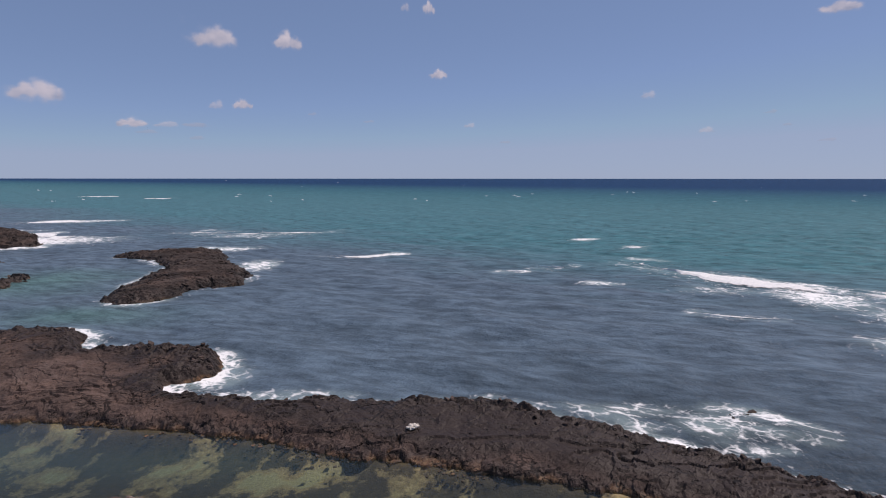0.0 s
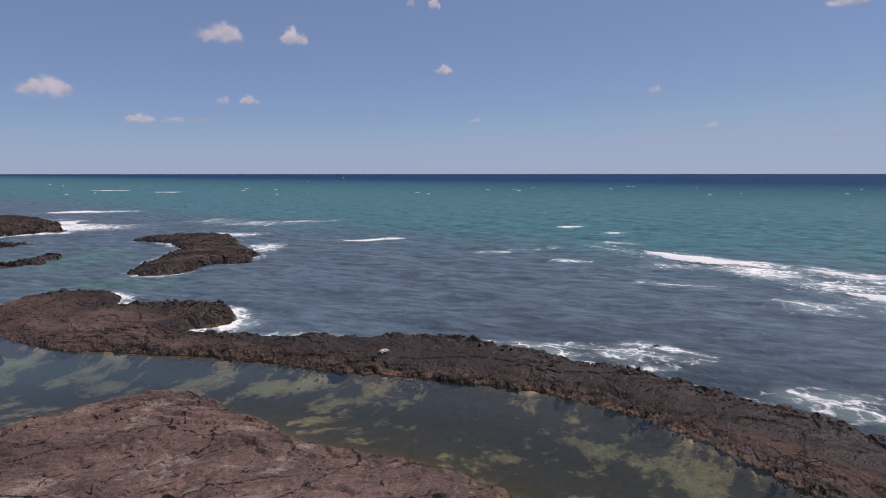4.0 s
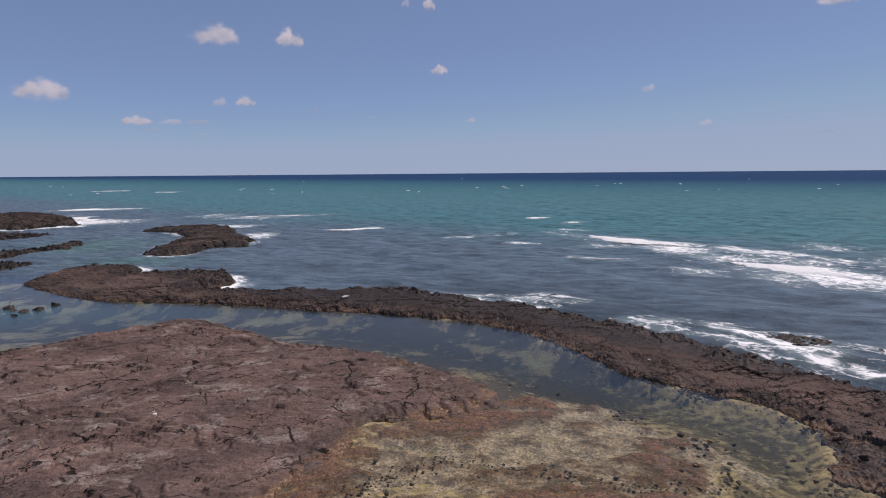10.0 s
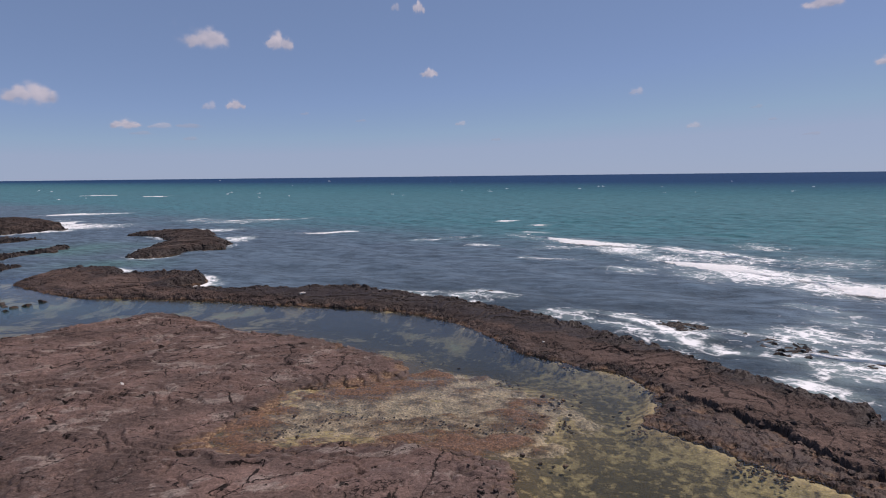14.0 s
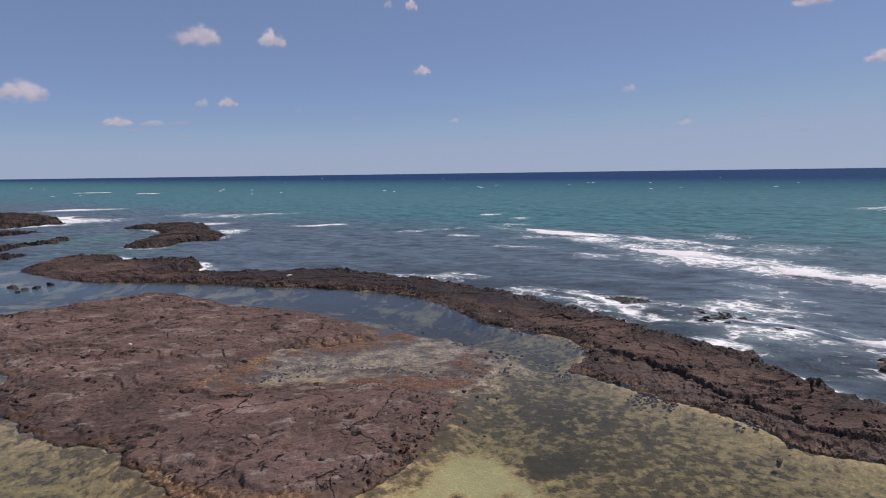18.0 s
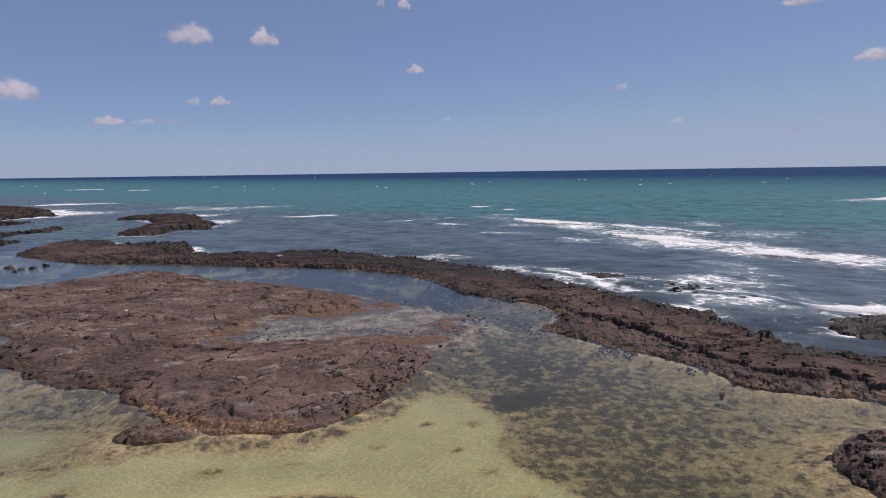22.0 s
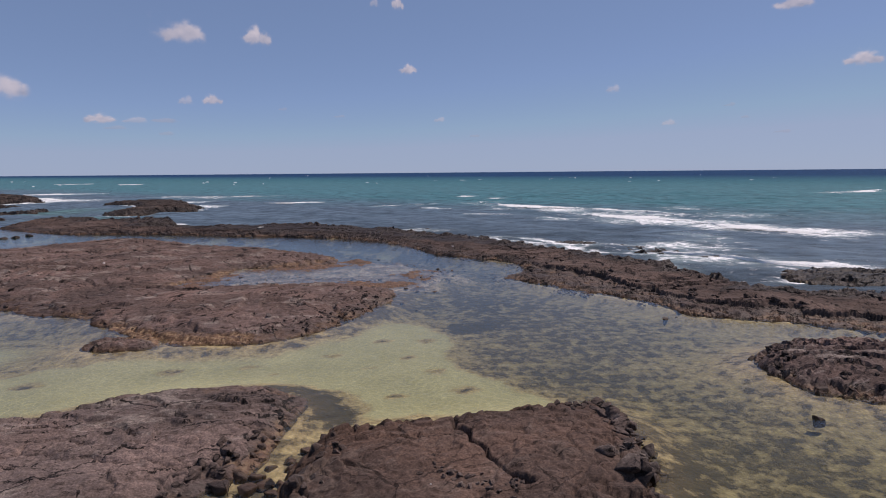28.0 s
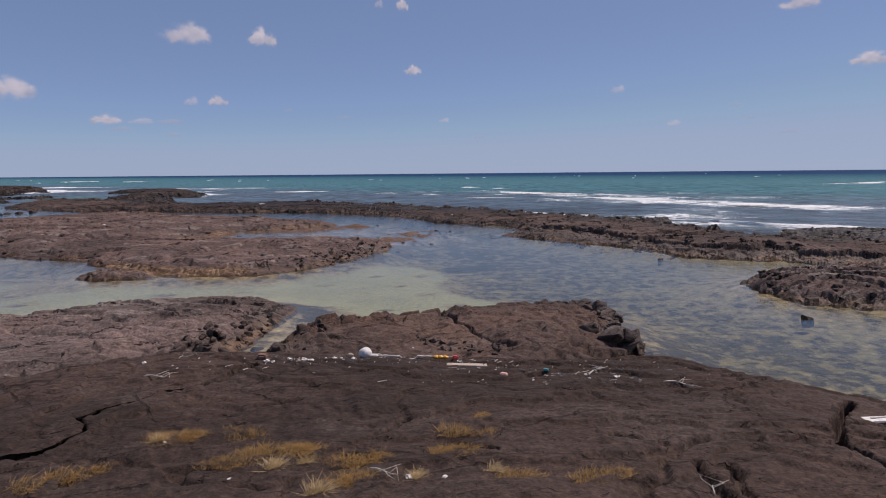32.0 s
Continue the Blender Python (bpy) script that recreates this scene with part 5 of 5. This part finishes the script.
rubble(big, big_rock, along([(-15, -6), (-10, -11), (-5, -14), (0.5, -17)], 50, 0.9), 0.2, 0.6)
rubble(right, right_rock, along([(45, -27.6), (43, -29), (43, -33), (45.5, -35), (51, -38)], 70, 0.7), 0.15, 0.5, 0.4)
rubble(mound, mound_rock, along([(29.5, -35.6), (31.5, -35.6), (32.2, -37.5), (32, -40), (31.4, -42.5)], 150, 0.6), 0.14, 0.5, 0.4)
rubble(mound, mound_rock, along([(31.0, -35.8), (32.4, -37.6), (32.4, -39.6), (31.7, -41.6), (30.9, -43.0)], 46, 0.5), 0.5, 1.05, 0.35)
rubble(left, left_rock, along([(19, -36), (18, -38.6), (16.8, -40.6), (16.2, -42)], 60, 0.5), 0.15, 0.45, 0.4)
rubble(left, left_rock, along([(19.2, -35.6), (18.2, -38.0), (17.0, -40.2), (16.4, -41.6)], 18, 0.4), 0.35, 0.75, 0.75)
rubble(mound, mound_rock, along([(20.4, -42.2), (20.5, -40.4), (21.2, -38.4), (22.4, -37.4)], 26, 0.4), 0.22, 0.6, 0.6)
rubble(mound, mound_rock, along([(24.6, -41.2), (25.8, -42.2), (27.4, -42.6)], 40, 0.3), 0.1, 0.36, 0.4)


def boulder(x, y, size, z=-0.35, tall=1.0, label="dark lava boulder standing in shallow clear water", foot=None):
    ob = new("boulder", chance.choice(STONES))
    if foot is not None:            # stands on the lagoon's bed
        top = z + size * 0.3 * (1 + tall)
        tall, z = (top - foot) / (0.6 * size), (top + foot) / 2 - size * 0.3
    ob.matrix_basis = Matrix.Translation((x, y, z + size * 0.3)) @ pose(0, 0, 0, chance.uniform(-8, 8), chance.uniform(-8, 8), chance.uniform(0, 360)) @ Matrix.Diagonal((size, size * chance.uniform(0.7, 1), size * tall, 1))
    return tagged(ob, label, "boulder", "loose boulders")


for x, y, size in ((42.8, -33.6, 0.95), (40.6, -36.6, 0.75), (41.2, -19.6, 0.7), (42.3, -28.6, 0.8), (42.2, -30.2, 0.7), (43.0, -31, 0.6), (32.05, -40.7, 0.62),
                   (17.4, -40.9, 0.9), (17.9, -40.0, 0.9), (17.0, -41.6, 0.9), (17.8, -42.0, 0.8), (18.7, -42.2, 0.9), (19.6, -41.9, 0.8), (18.9, -40.7, 0.8), (19.9, -40.4, 0.9), (19.6, -39.6, 0.7), (20.2, -41.3, 0.9), (18.2, -38.9, 0.7), (18.5, -40.1, 0.7), (18.4, -41, 0.8), (18.8, -39.4, 0.6), (19.4, -39.0, 0.6), (19.9, -38.3, 0.7), (19.3, -41.2, 0.6), (34.2, -45.3, 0.6), (20.1, -37.6, 0.5)):
    boulder(x, y, size * (0.72 if x > 40 else 0.9), -0.2 if x > 40 else -0.3, 1.0, foot=-0.45 if x > 40 else None)
for x, y, size in ((6.5, 0.1, 0.6), (6.3, 1.6, 0.4), (5.1, -3.3, 0.55), (7.5, -3.6, 0.5), (9.4, -1.2, 0.35), (8.8, -2.6, 0.4), (12.6, -1.8, 0.3), (10, -0.3, 0.35), (6, -3.7, 0.4), (4.8, -4.6, 0.5), (4, -5.0, 0.4), (7.3, -4.6, 0.3),
                   (8.8, -4.6, 0.4), (17.7, -2, 0.4), (20.4, -2.1, 0.5), (24.4, -1.3, 0.6), (25.6, 1.6, 0.6), (26.2, 3.4, 0.7), (18, 12.5, 0.5), (16, 13, 0.5), (19.5, 10.8, 0.6), (33, -1.8, 0.7), (31.4, -2.6, 0.5), (29, 2, 0.5), (27.6, -0.5, 0.5),
                   (23, -7, 0.6), (24, -8.2, 0.5), (22.8, -12.8, 0.5)):
    boulder(x, y, size * 0.7, -0.2, 1.0, "small dark stone lying in the shallow tide pool")
for x, y, size in ((-46.3, 42.6, 1.2), (-43, 40.5, 1.4), (-41.9, 42, 1.6), (-41.4, 44.6, 1.5), (-42.4, 38.2, 1.0), (-44.6, 41.2, 0.9)):
    boulder(x, y, size, -0.75 * size * 0.7 + 0.14, 1.2, "low dark rock breaking the surface of the lagoon", -1.2)

# the band of dark pebbles across the tide pool, too many to count
verts, faces = [], []
for x, y in along([(1.8, -5.2), (4.1, -4.7), (5.8, -3.3), (7.7, -1.4), (10.5, 0.3), (12.9, -0.7), (16.6, -1.2), (20.1, -3.0), (23.5, -3.5)], 300, 0.5):
    size = chance.uniform(0.06, 0.26) * chance.uniform(0.5, 1.0)
    me = chance.choice(STONES)
    turn = Matrix.Rotation(chance.uniform(0, 6.283), 3, "Z")

    b = len(verts)
    verts += [tuple(turn @ (v.co * size) + Vector((x, y * 1.0, -0.10 + size * 0.1))) for v in me.vertices]
    faces += [tuple(b + i for i in p.vertices) for p in me.polygons]
me = bpy.data.meshes.new("pebbles")
me.from_pydata(verts, [], faces)
me.materials.append(BLOCK)
tagged(new("pebbles", me), "band of dark pebbles lying in the shallow sandy tide pool", "pebbles", kind="stuff")

# cobbles at the ridge's foot and off the tide flat, half under water, too many to count
verts, faces = [], []
foot = np.array(RIDGE_LAGOON_SIDE[3:24], float)
spots = []
for k in range(2400):
    i = chance.randrange(len(foot) - 1)
    s, out = chance.random(), chance.uniform(-0.8, 1.0) + chance.random() ** 2 * 1.8
    p, q = foot[i], foot[i + 1]
    dx, dy = (q - p) / np.hypot(*(q - p))
    spots.append((p[0] + (q[0] - p[0]) * s + dy * out, p[1] + (q[1] - p[1]) * s - dx * out))
spots += along([(21, 12), (25.5, 6), (27, 1), (26, -4), (24, -9), (22.6, -14)], 420, 1.0)
sx, sy = np.array([p[0] for p in spots]), np.array([p[1] for p in spots])
thick = fbm(sx * 0.35, sy * 0.35, 171, 3)
for x, y, dense in zip(sx, sy, thick):
    if dense < chance.uniform(-0.1, 0.35):
        continue
    size = chance.uniform(0.10, 0.42) * chance.uniform(0.45, 1.0)
    me = chance.choice(STONES)
    turn = Matrix.Rotation(chance.uniform(0, 6.283), 3, "Z")
    low = -0.14 + size * chance.uniform(0.0, 0.25)
    b = len(verts)
    verts += [tuple(turn @ (v.co * size) + Vector((x, y, low))) for v in me.vertices]
    faces += [tuple(b + i for i in p.vertices) for p in me.polygons]
me = bpy.data.meshes.new("cobbles")
me.from_pydata(verts, [], faces)
me.materials.append(COBBLE)
tagged(new("cobbles", me), "weedy brown cobbles strewn in the shallows along the ridge", "cobbles", kind="stuff")

# ---- stranded things on the shore ----
WHITE = plain("worn_white_foam", (0.66, 0.64, 0.61), 0.8, 0.35, 20)
ORANGE = plain("faded_orange_plastic", (0.72, 0.36, 0.05), 0.45, 0.2)
RED = plain("faded_red_plastic", (0.55, 0.08, 0.07), 0.45, 0.2)
TEAL = plain("teal_plastic", (0.10, 0.36, 0.36), 0.4, 0.2)
PINK = plain("pink_plastic", (0.62, 0.36, 0.32), 0.5, 0.2)
WOOD = plain("bleached_wood", (0.46, 0.37, 0.29), 0.85, 0.35, 26, 0.02)
PALE_WOOD = plain("grey_driftwood", (0.52, 0.47, 0.41), 0.9, 0.35, 26, 0.02)
ROPE = plain("frayed_rope", (0.52, 0.50, 0.46), 0.9, 0.35, 60, 0.01)
BRICK = plain("red_brown_stone", (0.20, 0.11, 0.08), 0.9, 0.35, 18, 0.02)


def blade_material(name, color):
    m = Nodes(name)
    c = m.mix(1.0, color, m.ramp(m.noise(9.0, 4), (0.25, 0.6), (0.75, 1.25)), "MULTIPLY")
    mixed = m.node("ShaderNodeMixShader", Fac=0.45)
    m.put(mixed.inputs[1], m.surface(c, 0.8, specular=0.2))
    m.put(mixed.inputs[2], m.node("ShaderNodeBsdfTranslucent", Color=c).outputs[0])
    return m.done(mixed.outputs[0])


GRASS, STRAW = blade_material("dry_grass", (0.42, 0.265, 0.105)), blade_material("bleached_straw", (0.58, 0.44, 0.24))
CORAL = plain("bleached_net", (0.60, 0.56, 0.50), 0.9, 0.4, 14, 0.05)


def ground(x, y):
    return max(coast_rock.at(x, y), mound_rock.at(x, y))


def lump(bm, center, radii, seed, rough=0.12, cuts=2, turn=0.0):
    res = bmesh.ops.create_icosphere(bm, subdivisions=cuts, radius=1.0)
    m = Matrix.Rotation(radians(turn), 3, "Z")
    for v in res["verts"]:
        k = 1 + rough * noise.noise(v.co * 1.7 + Vector((seed, 0, 0))) * 2
        v.co = m @ Vector((v.co.x * radii[0] * k, v.co.y * radii[1] * k, v.co.z * radii[2] * k)) + Vector(center)
    return res["verts"]


def slab(bm, size, seed=0, jitter=0.0, bevel=0.01):
    r = random.Random(seed)
    res = bmesh.ops.create_cube(bm, size=1.0)
    for v in res["verts"]:
        v.co = Vector((v.co.x * size[0] + r.uniform(-jitter, jitter), v.co.y * size[1] + r.uniform(-jitter, jitter), v.co.z * size[2] + r.uniform(-jitter, jitter) * 0.4))
    bmesh.ops.bevel(bm, geom=list(bm.edges), offset=bevel, segments=2, affect="EDGES")


def tube(bm, points, radius, sides=6):
    rings = []
    for i, p in enumerate(points):
        p = Vector(p)
        a, b = Vector(points[max(i - 1, 0)]), Vector(points[min(i + 1, len(points) - 1)])
        t = (b - a).normalized()
        side = t.cross(Vector((0, 0, 1))).normalized() if abs(t.z) < 0.98 else Vector((1, 0, 0))
        up = side.cross(t)
        r = radius(i / (len(points) - 1)) if callable(radius) else radius
        rings.append([bm.verts.new(p + (side * math.cos(6.283 * k / sides) + up * math.sin(6.283 * k / sides)) * r) for k in range(sides)])
    for a, b in zip(rings, rings[1:]):
        for k in range(sides):
            bm.faces.new((a[k], a[(k + 1) % sides], b[(k + 1) % sides], b[k]))
    bm.faces.new(rings[0][::-1])
    bm.faces.new(rings[-1])


def rest(x, y, up, turn=0.0, tip=0.0):
    return pose(x, y, ground(x, y) + up, tip, 0, turn)


# foam net float with its rope
buoy = new("foam_buoy")
buoy.matrix_basis = rest(23.3, -46.1, 0)
bm = bmesh.new()
lump(bm, (0, 0, 0.13), (0.17, 0.15, 0.14), 3, 0.08, 3)
link("body", bm, WHITE, buoy, smooth_faces=True)
bm = bmesh.new()
lump(bm, (0.2, 0.02, 0.06), (0.12, 0.06, 0.05), 5, 0.15, 2)
link("neck", bm, WHITE, buoy, smooth_faces=True)
tagged(buoy, "round white foam buoy, chipped, on dark lava", "buoy")

bm = bmesh.new()
pts = [(23.6 + 1.45 * t, -46.0 + 0.16 * math.sin(3.0 * t) + 0.05 * math.sin(17 * t), ground(23.6 + 1.45 * t, -46.0 + 0.16 * math.sin(3.0 * t) + 0.05 * math.sin(17 * t)) + 0.05) for t in np.linspace(0, 1, 26)]
tube(bm, [(x - 24.3, y + 46, z - 1.6) for x, y, z in pts], 0.024)
tagged(link("rope", bm, ROPE, at=pose(24.3, -46, 1.6), smooth_faces=True), "frayed off-white mooring rope lying across the lava", "rope")

orange = new("net_float")
orange.matrix_basis = rest(25.15, -46.02, 0, -8)
for k, x in enumerate((-0.17, 0.0, 0.17)):
    bm = bmesh.new()
    lump(bm, (x * 0.7, 0, 0.05), (0.075, 0.065, 0.05), k, 0.15, 2)
    link("lobe", bm, ORANGE, orange, smooth_faces=True)
bm = bmesh.new()
tube(bm, [(-0.3, 0, 0.06), (0.3, 0.01, 0.06)], 0.018)
link("core", bm, ROPE, orange)
tagged(orange, "faded orange plastic net float beside the rope", "float")

plank = new("plank")
plank.matrix_basis = rest(25.75, -46.65, 0.035, -8, 3)
bm = bmesh.new()
slab(bm, (0.95, 0.17, 0.045), 2, 0.012, 0.008)
link("board", bm, WOOD, plank)
for x in (-0.38, 0.4):
    bm = bmesh.new()
    bmesh.ops.create_cone(bm, cap_ends=True, segments=8, radius1=0.012, radius2=0.008, depth=0.05, matrix=Matrix.Translation((x, 0.02, 0.03)))
    link("nail", bm, BRICK, plank)
tagged(plank, "bleached wooden plank stranded on the lava", "plank")

for name, x, y, size, mat_, label, cat in (
        ("brick", 21.0, -46.75, (0.24, 0.17, 0.14), BRICK, "weathered red-brown brick lying on dark lava", "brick"),
        ("plastic_tub", 25.5, -46.2, (0.14, 0.11, 0.10), RED, "faded red plastic tub beside the plank", "litter"),
        ("plastic_bottle", 27.5, -47.3, (0.13, 0.055, 0.055), TEAL, "crushed teal plastic bottle on the lava", "litter"),
        ("plastic_scrap", 26.5, -47.6, (0.16, 0.12, 0.08), PINK, "pinkish plastic scrap on the lava", "litter"),
        ("cork_block", 22.95, -46.2, (0.14, 0.10, 0.12), WOOD, "square tan foam block beside the buoy", "litter")):
    bm = bmesh.new()
    slab(bm, size, int(x * 10), size[2] * 0.12, size[2] * 0.22)
    tagged(link(name, bm, mat_, at=rest(x, y, size[2] * 0.45, chance.uniform(-30, 30))), label, cat)

for k, (x, y, s) in enumerate(((21.9, -46.4, 0.20), (22.05, -46.36, 0.13), (21.6, -46.7, 0.13), (22.6, -46.35, 0.09), (22.75, -46.3, 0.07), (22.4, -46.4, 0.07), (23.05, -46.35, 0.10), (21.15, -47.0, 0.14), (21.3, -47.02, 0.09),
                               (28.2, -44.6, 0.16), (28.35, -44.75, 0.09), (24.4, -42.3, 0.06), (24.4, -45.7, 0.12), (24.55, -45.62, 0.08), (18.4, -47.0, 0.12), (28.3, -47.7, 0.07), (28.9, -48.0, 0.12), (28.3, -48.0, 0.07), (24.5, -52.5, 0.10),
                               (25.0, -52.6, 0.08), (25.6, -46.35, 0.12), (26.0, -47.0, 0.07), (20.6, -51.2, 0.05), (22.0, -52.45, 0.05), (27.1, -47.9, 0.06), (29.3, -48.3, 0.06), (28.6, -47.5, 0.05), (-9.3, 5.2, 0.28), (-9.7, 5.9, 0.20), (28.6, 16.9, 0.28))):
    bm = bmesh.new()
    lump(bm, (0, 0, 0), (s * 0.55, s * 0.36, s * 0.24), k * 3, 0.5, 2, chance.uniform(0, 180))
    if y < -40:
        place = rest(x, y, s * 0.12)
    else:
        place = pose(x, y, (big_rock if x < 20 else ridge_rock).at(x, y) + s * 0.2)
    tagged(link("foam_scrap", bm, WHITE, at=place), "broken white foam scrap on the rock", "litter", "foam scraps")


def driftwood(x, y, turn, length, seed, label):
    r = random.Random(seed)
    root = new("driftwood")
    length = 0.78 * length
    root.matrix_basis = rest(x, y, 0.04, turn)
    pts = [(length * (t - 0.5), 0.12 * length * math.sin(2.4 * t + seed), 0.03 * math.sin(5 * t)) for t in np.linspace(0, 1, 9)]
    bm = bmesh.new()
    tube(bm, pts, lambda t: length * (0.027 * (1 - 0.6 * t) + 0.006), 7)
    link("stem", bm, PALE_WOOD, root, smooth_faces=True)
    for k in range(3):
        a = pts[3 + 2 * k - (k > 1)]
        bm = bmesh.new()
        tube(bm, [a, (a[0] + r.uniform(0.05, 0.15), a[1] + r.choice((-1, 1)) * 0.13, a[2] + 0.04), (a[0] + 0.25, a[1] + r.choice((-1, 1)) * 0.2, a[2] + 0.03)], lambda t: length * 0.018 * (1 - 0.7 * t), 5)
        link("twig", bm, PALE_WOOD, root, smooth_faces=True)
    return tagged(root, label, "driftwood", "driftwood")


driftwood(30.0, -48.6, -12, 0.75, 1, "bleached branching driftwood on dark lava")
driftwood(28.55, -47.5, 66, 0.85, 2, "bleached crooked driftwood stick on dark lava")
driftwood(19.15, -48.05, 6, 0.7, 3, "bleached tangled driftwood on dark lava")
driftwood(24.15, -52.45, -25, 0.5, 4, "bleached driftwood root among the dry grass")
driftwood(19.2, -46.8, 50, 0.3, 5, "short bleached stick on dark lava")
driftwood(28.6, -53.0, 60, 0.4, 6, "thin bleached stick lying in a fissure")

board = new("foam_board")
board.matrix_basis = rest(33.25, -50.35, 0.05, 2)
bm = bmesh.new()
slab(bm, (1.3, 0.22, 0.07), 8, 0.03, 0.02)
link("panel", bm, WHITE, board)
bm = bmesh.new()
tube(bm, [(-0.5, 0.0, 0.045), (0.0, 0.02, 0.05), (0.5, 0.0, 0.045)], 0.012)
link("cord", bm, ROPE, board)
tagged(board, "long white foam board stranded by the fissure", "board")

# fine wrack among the litter: twigs, straw and crumbs, too many to count
verts, faces = [], []
for k in range(260):
    if k % 3 == 0:
        x, y = chance.gauss(28.2, 1.3), chance.gauss(-47.6, 0.55)
    elif k % 3 == 1:
        x, y = chance.uniform(20.6, 27.0), -46.35 + chance.gauss(0, 0.28)
    else:
        x, y = chance.uniform(19.0, 30.5), -46.9 + chance.gauss(0, 0.6)
    z = ground(x, y)
    a = chance.uniform(0, 3.14)
    long_, wide = (chance.uniform(0.04, 0.22), 0.006) if chance.random() < 0.6 else (chance.uniform(0.015, 0.04), chance.uniform(0.006, 0.014))
    dx, dy = math.cos(a) * long_ / 2, math.sin(a) * long_ / 2
    nx, ny = -math.sin(a) * wide, math.cos(a) * wide
    b = len(verts)
    verts += [(x - dx - nx, y - dy - ny, z), (x + dx - nx, y + dy - ny, z), (x + dx * 0.8 + nx, y + dy * 0.8 + ny, z), (x - dx + nx, y - dy + ny, z), (x - dx, y - dy, z + 0.012 + wide * 0.5), (x + dx * 0.9, y + dy * 0.9, z + 0.012 + wide * 0.5)]
    faces += [(b, b + 1, b + 5, b + 4), (b + 2, b + 3, b + 4, b + 5), (b + 1, b + 2, b + 5), (b + 3, b, b + 4)]
me = bpy.data.meshes.new("wrack")
me.from_pydata(verts, [], faces)
me.materials.append(PALE_WOOD)
tagged(new("wrack", me), "scattered pale twigs, straw and crumbs of foam on the lava", "wrack", kind="stuff")

# pale heap of old netting on the ridge
bm = bmesh.new()
for k in range(26):
    t = k * 0.61
    lump(bm, (0.55 * math.cos(t * 3) * chance.random(), 0.4 * math.sin(t * 5) * chance.random(), 0.1 + 0.14 * chance.random()), (0.16, 0.12, 0.10), k, 0.4, 1, k * 37)
hx, hy = -2.4, 43.2
tagged(link("net_heap", bm, CORAL, at=pose(hx, hy, ridge_rock.at(hx, hy) - 0.02)), "heap of bleached old fishing net on the lava ridge", "net")


def grass_mesh(seed, blades, height, spread):
    r = random.Random(seed)
    verts, faces = [], []
    for k in range(blades):
        a, q = r.uniform(0, 6.283), spread * math.sqrt(r.random())
        x, y = q * math.cos(a), 0.6 * q * math.sin(a)
        lean = r.uniform(0.2, 1.3) * height
        dirn = r.gauss(0.3, 1.3)
        h = height * r.uniform(0.25, 1.0) * (1 - 0.6 * q / spread)
        w = r.uniform(0.0025, 0.006)
        px, py = -math.sin(dirn) * w, math.cos(dirn) * w
        b = len(verts)
        for t in (0.0, 0.4, 0.75):
            cx, cy, cz = x + lean * t * t * math.cos(dirn), y + lean * t * t * math.sin(dirn), h * t - 0.02
            s = 1 - 0.6 * t
            verts += [(cx - px * s, cy - py * s, cz), (cx + px * s, cy + py * s, cz)]
        verts.append((x + lean * math.cos(dirn), y + lean * math.sin(dirn), h * 0.93))
        faces += [(b, b + 1, b + 3, b + 2), (b + 2, b + 3, b + 5, b + 4), (b + 4, b + 5, b + 6)]
    return verts, faces


TUFTS = []
for k in range(6):
    verts, faces = grass_mesh(500 + k, 210, (0.13, 0.15, 0.12, 0.17, 0.14, 0.22)[k], (0.34, 0.26, 0.40, 0.28, 0.36, 0.14)[k])
    me = bpy.data.meshes.new("grass_tuft")
    me.from_pydata(verts, [], faces)
    me.materials.append(STRAW if k == 5 else GRASS)
    TUFTS.append(me)
# tufts stand in rows along the cracks: the row's line, how many, how far they stray
ROWS = [([(19.0, -52.4), (19.5, -52.2), (20.0, -51.9)], 6, 0.06), ([(19.9, -51.0), (20.6, -51.05), (21.2, -51.0)], 5, 0.05), ([(21.6, -50.9), (22.0, -50.8)], 2, 0.05), ([(21.5, -52.0), (22.3, -52.0)], 4, 0.05),
        ([(21.7, -51.6), (22.6, -51.5), (23.4, -51.4)], 10, 0.09), ([(23.4, -51.7), (23.9, -52.0), (24.0, -51.8)], 5, 0.08), ([(23.5, -52.8), (23.8, -52.5), (24.0, -52.8)], 6, 0.07), ([(25.2, -50.9), (25.2, -51.0)], 1, 0.03),
        ([(25.75, -50.2), (25.8, -50.3)], 1, 0.03), ([(25.55, -50.9), (25.75, -51.05)], 2, 0.05), ([(25.0, -51.8), (25.5, -51.7)], 3, 0.05), ([(25.9, -52.7), (26.2, -52.8)], 2, 0.04), ([(26.6, -52.9), (27.4, -52.8)], 3, 0.05)]
spots = [(x, y, chance.choice((0, 1, 2, 3))) for line, count, stray in ROWS for x, y in along(line, count, stray)]
spots += [(x, y, 5) for x, y in ((20.45, -51.1), (22.9, -51.8), (22.5, -52.1), (25.7, -52.5), (24.6, -52.5), (23.3, -53.0))]
for x, y, kind in spots:
    ob = new("grass_tuft", TUFTS[kind])
    s = chance.uniform(0.7, 1.1)
    ob.matrix_basis = rest(x, y, 0.0, chance.uniform(-40, 40)) @ Matrix.Diagonal((s, s, s * chance.uniform(0.8, 1.1), 1))
    tagged(ob, "pale bleached tuft of dead grass in a lava crack" if kind == 5 else "yellow-brown tuft of dry grass on dark lava", "grass", "grass tufts")
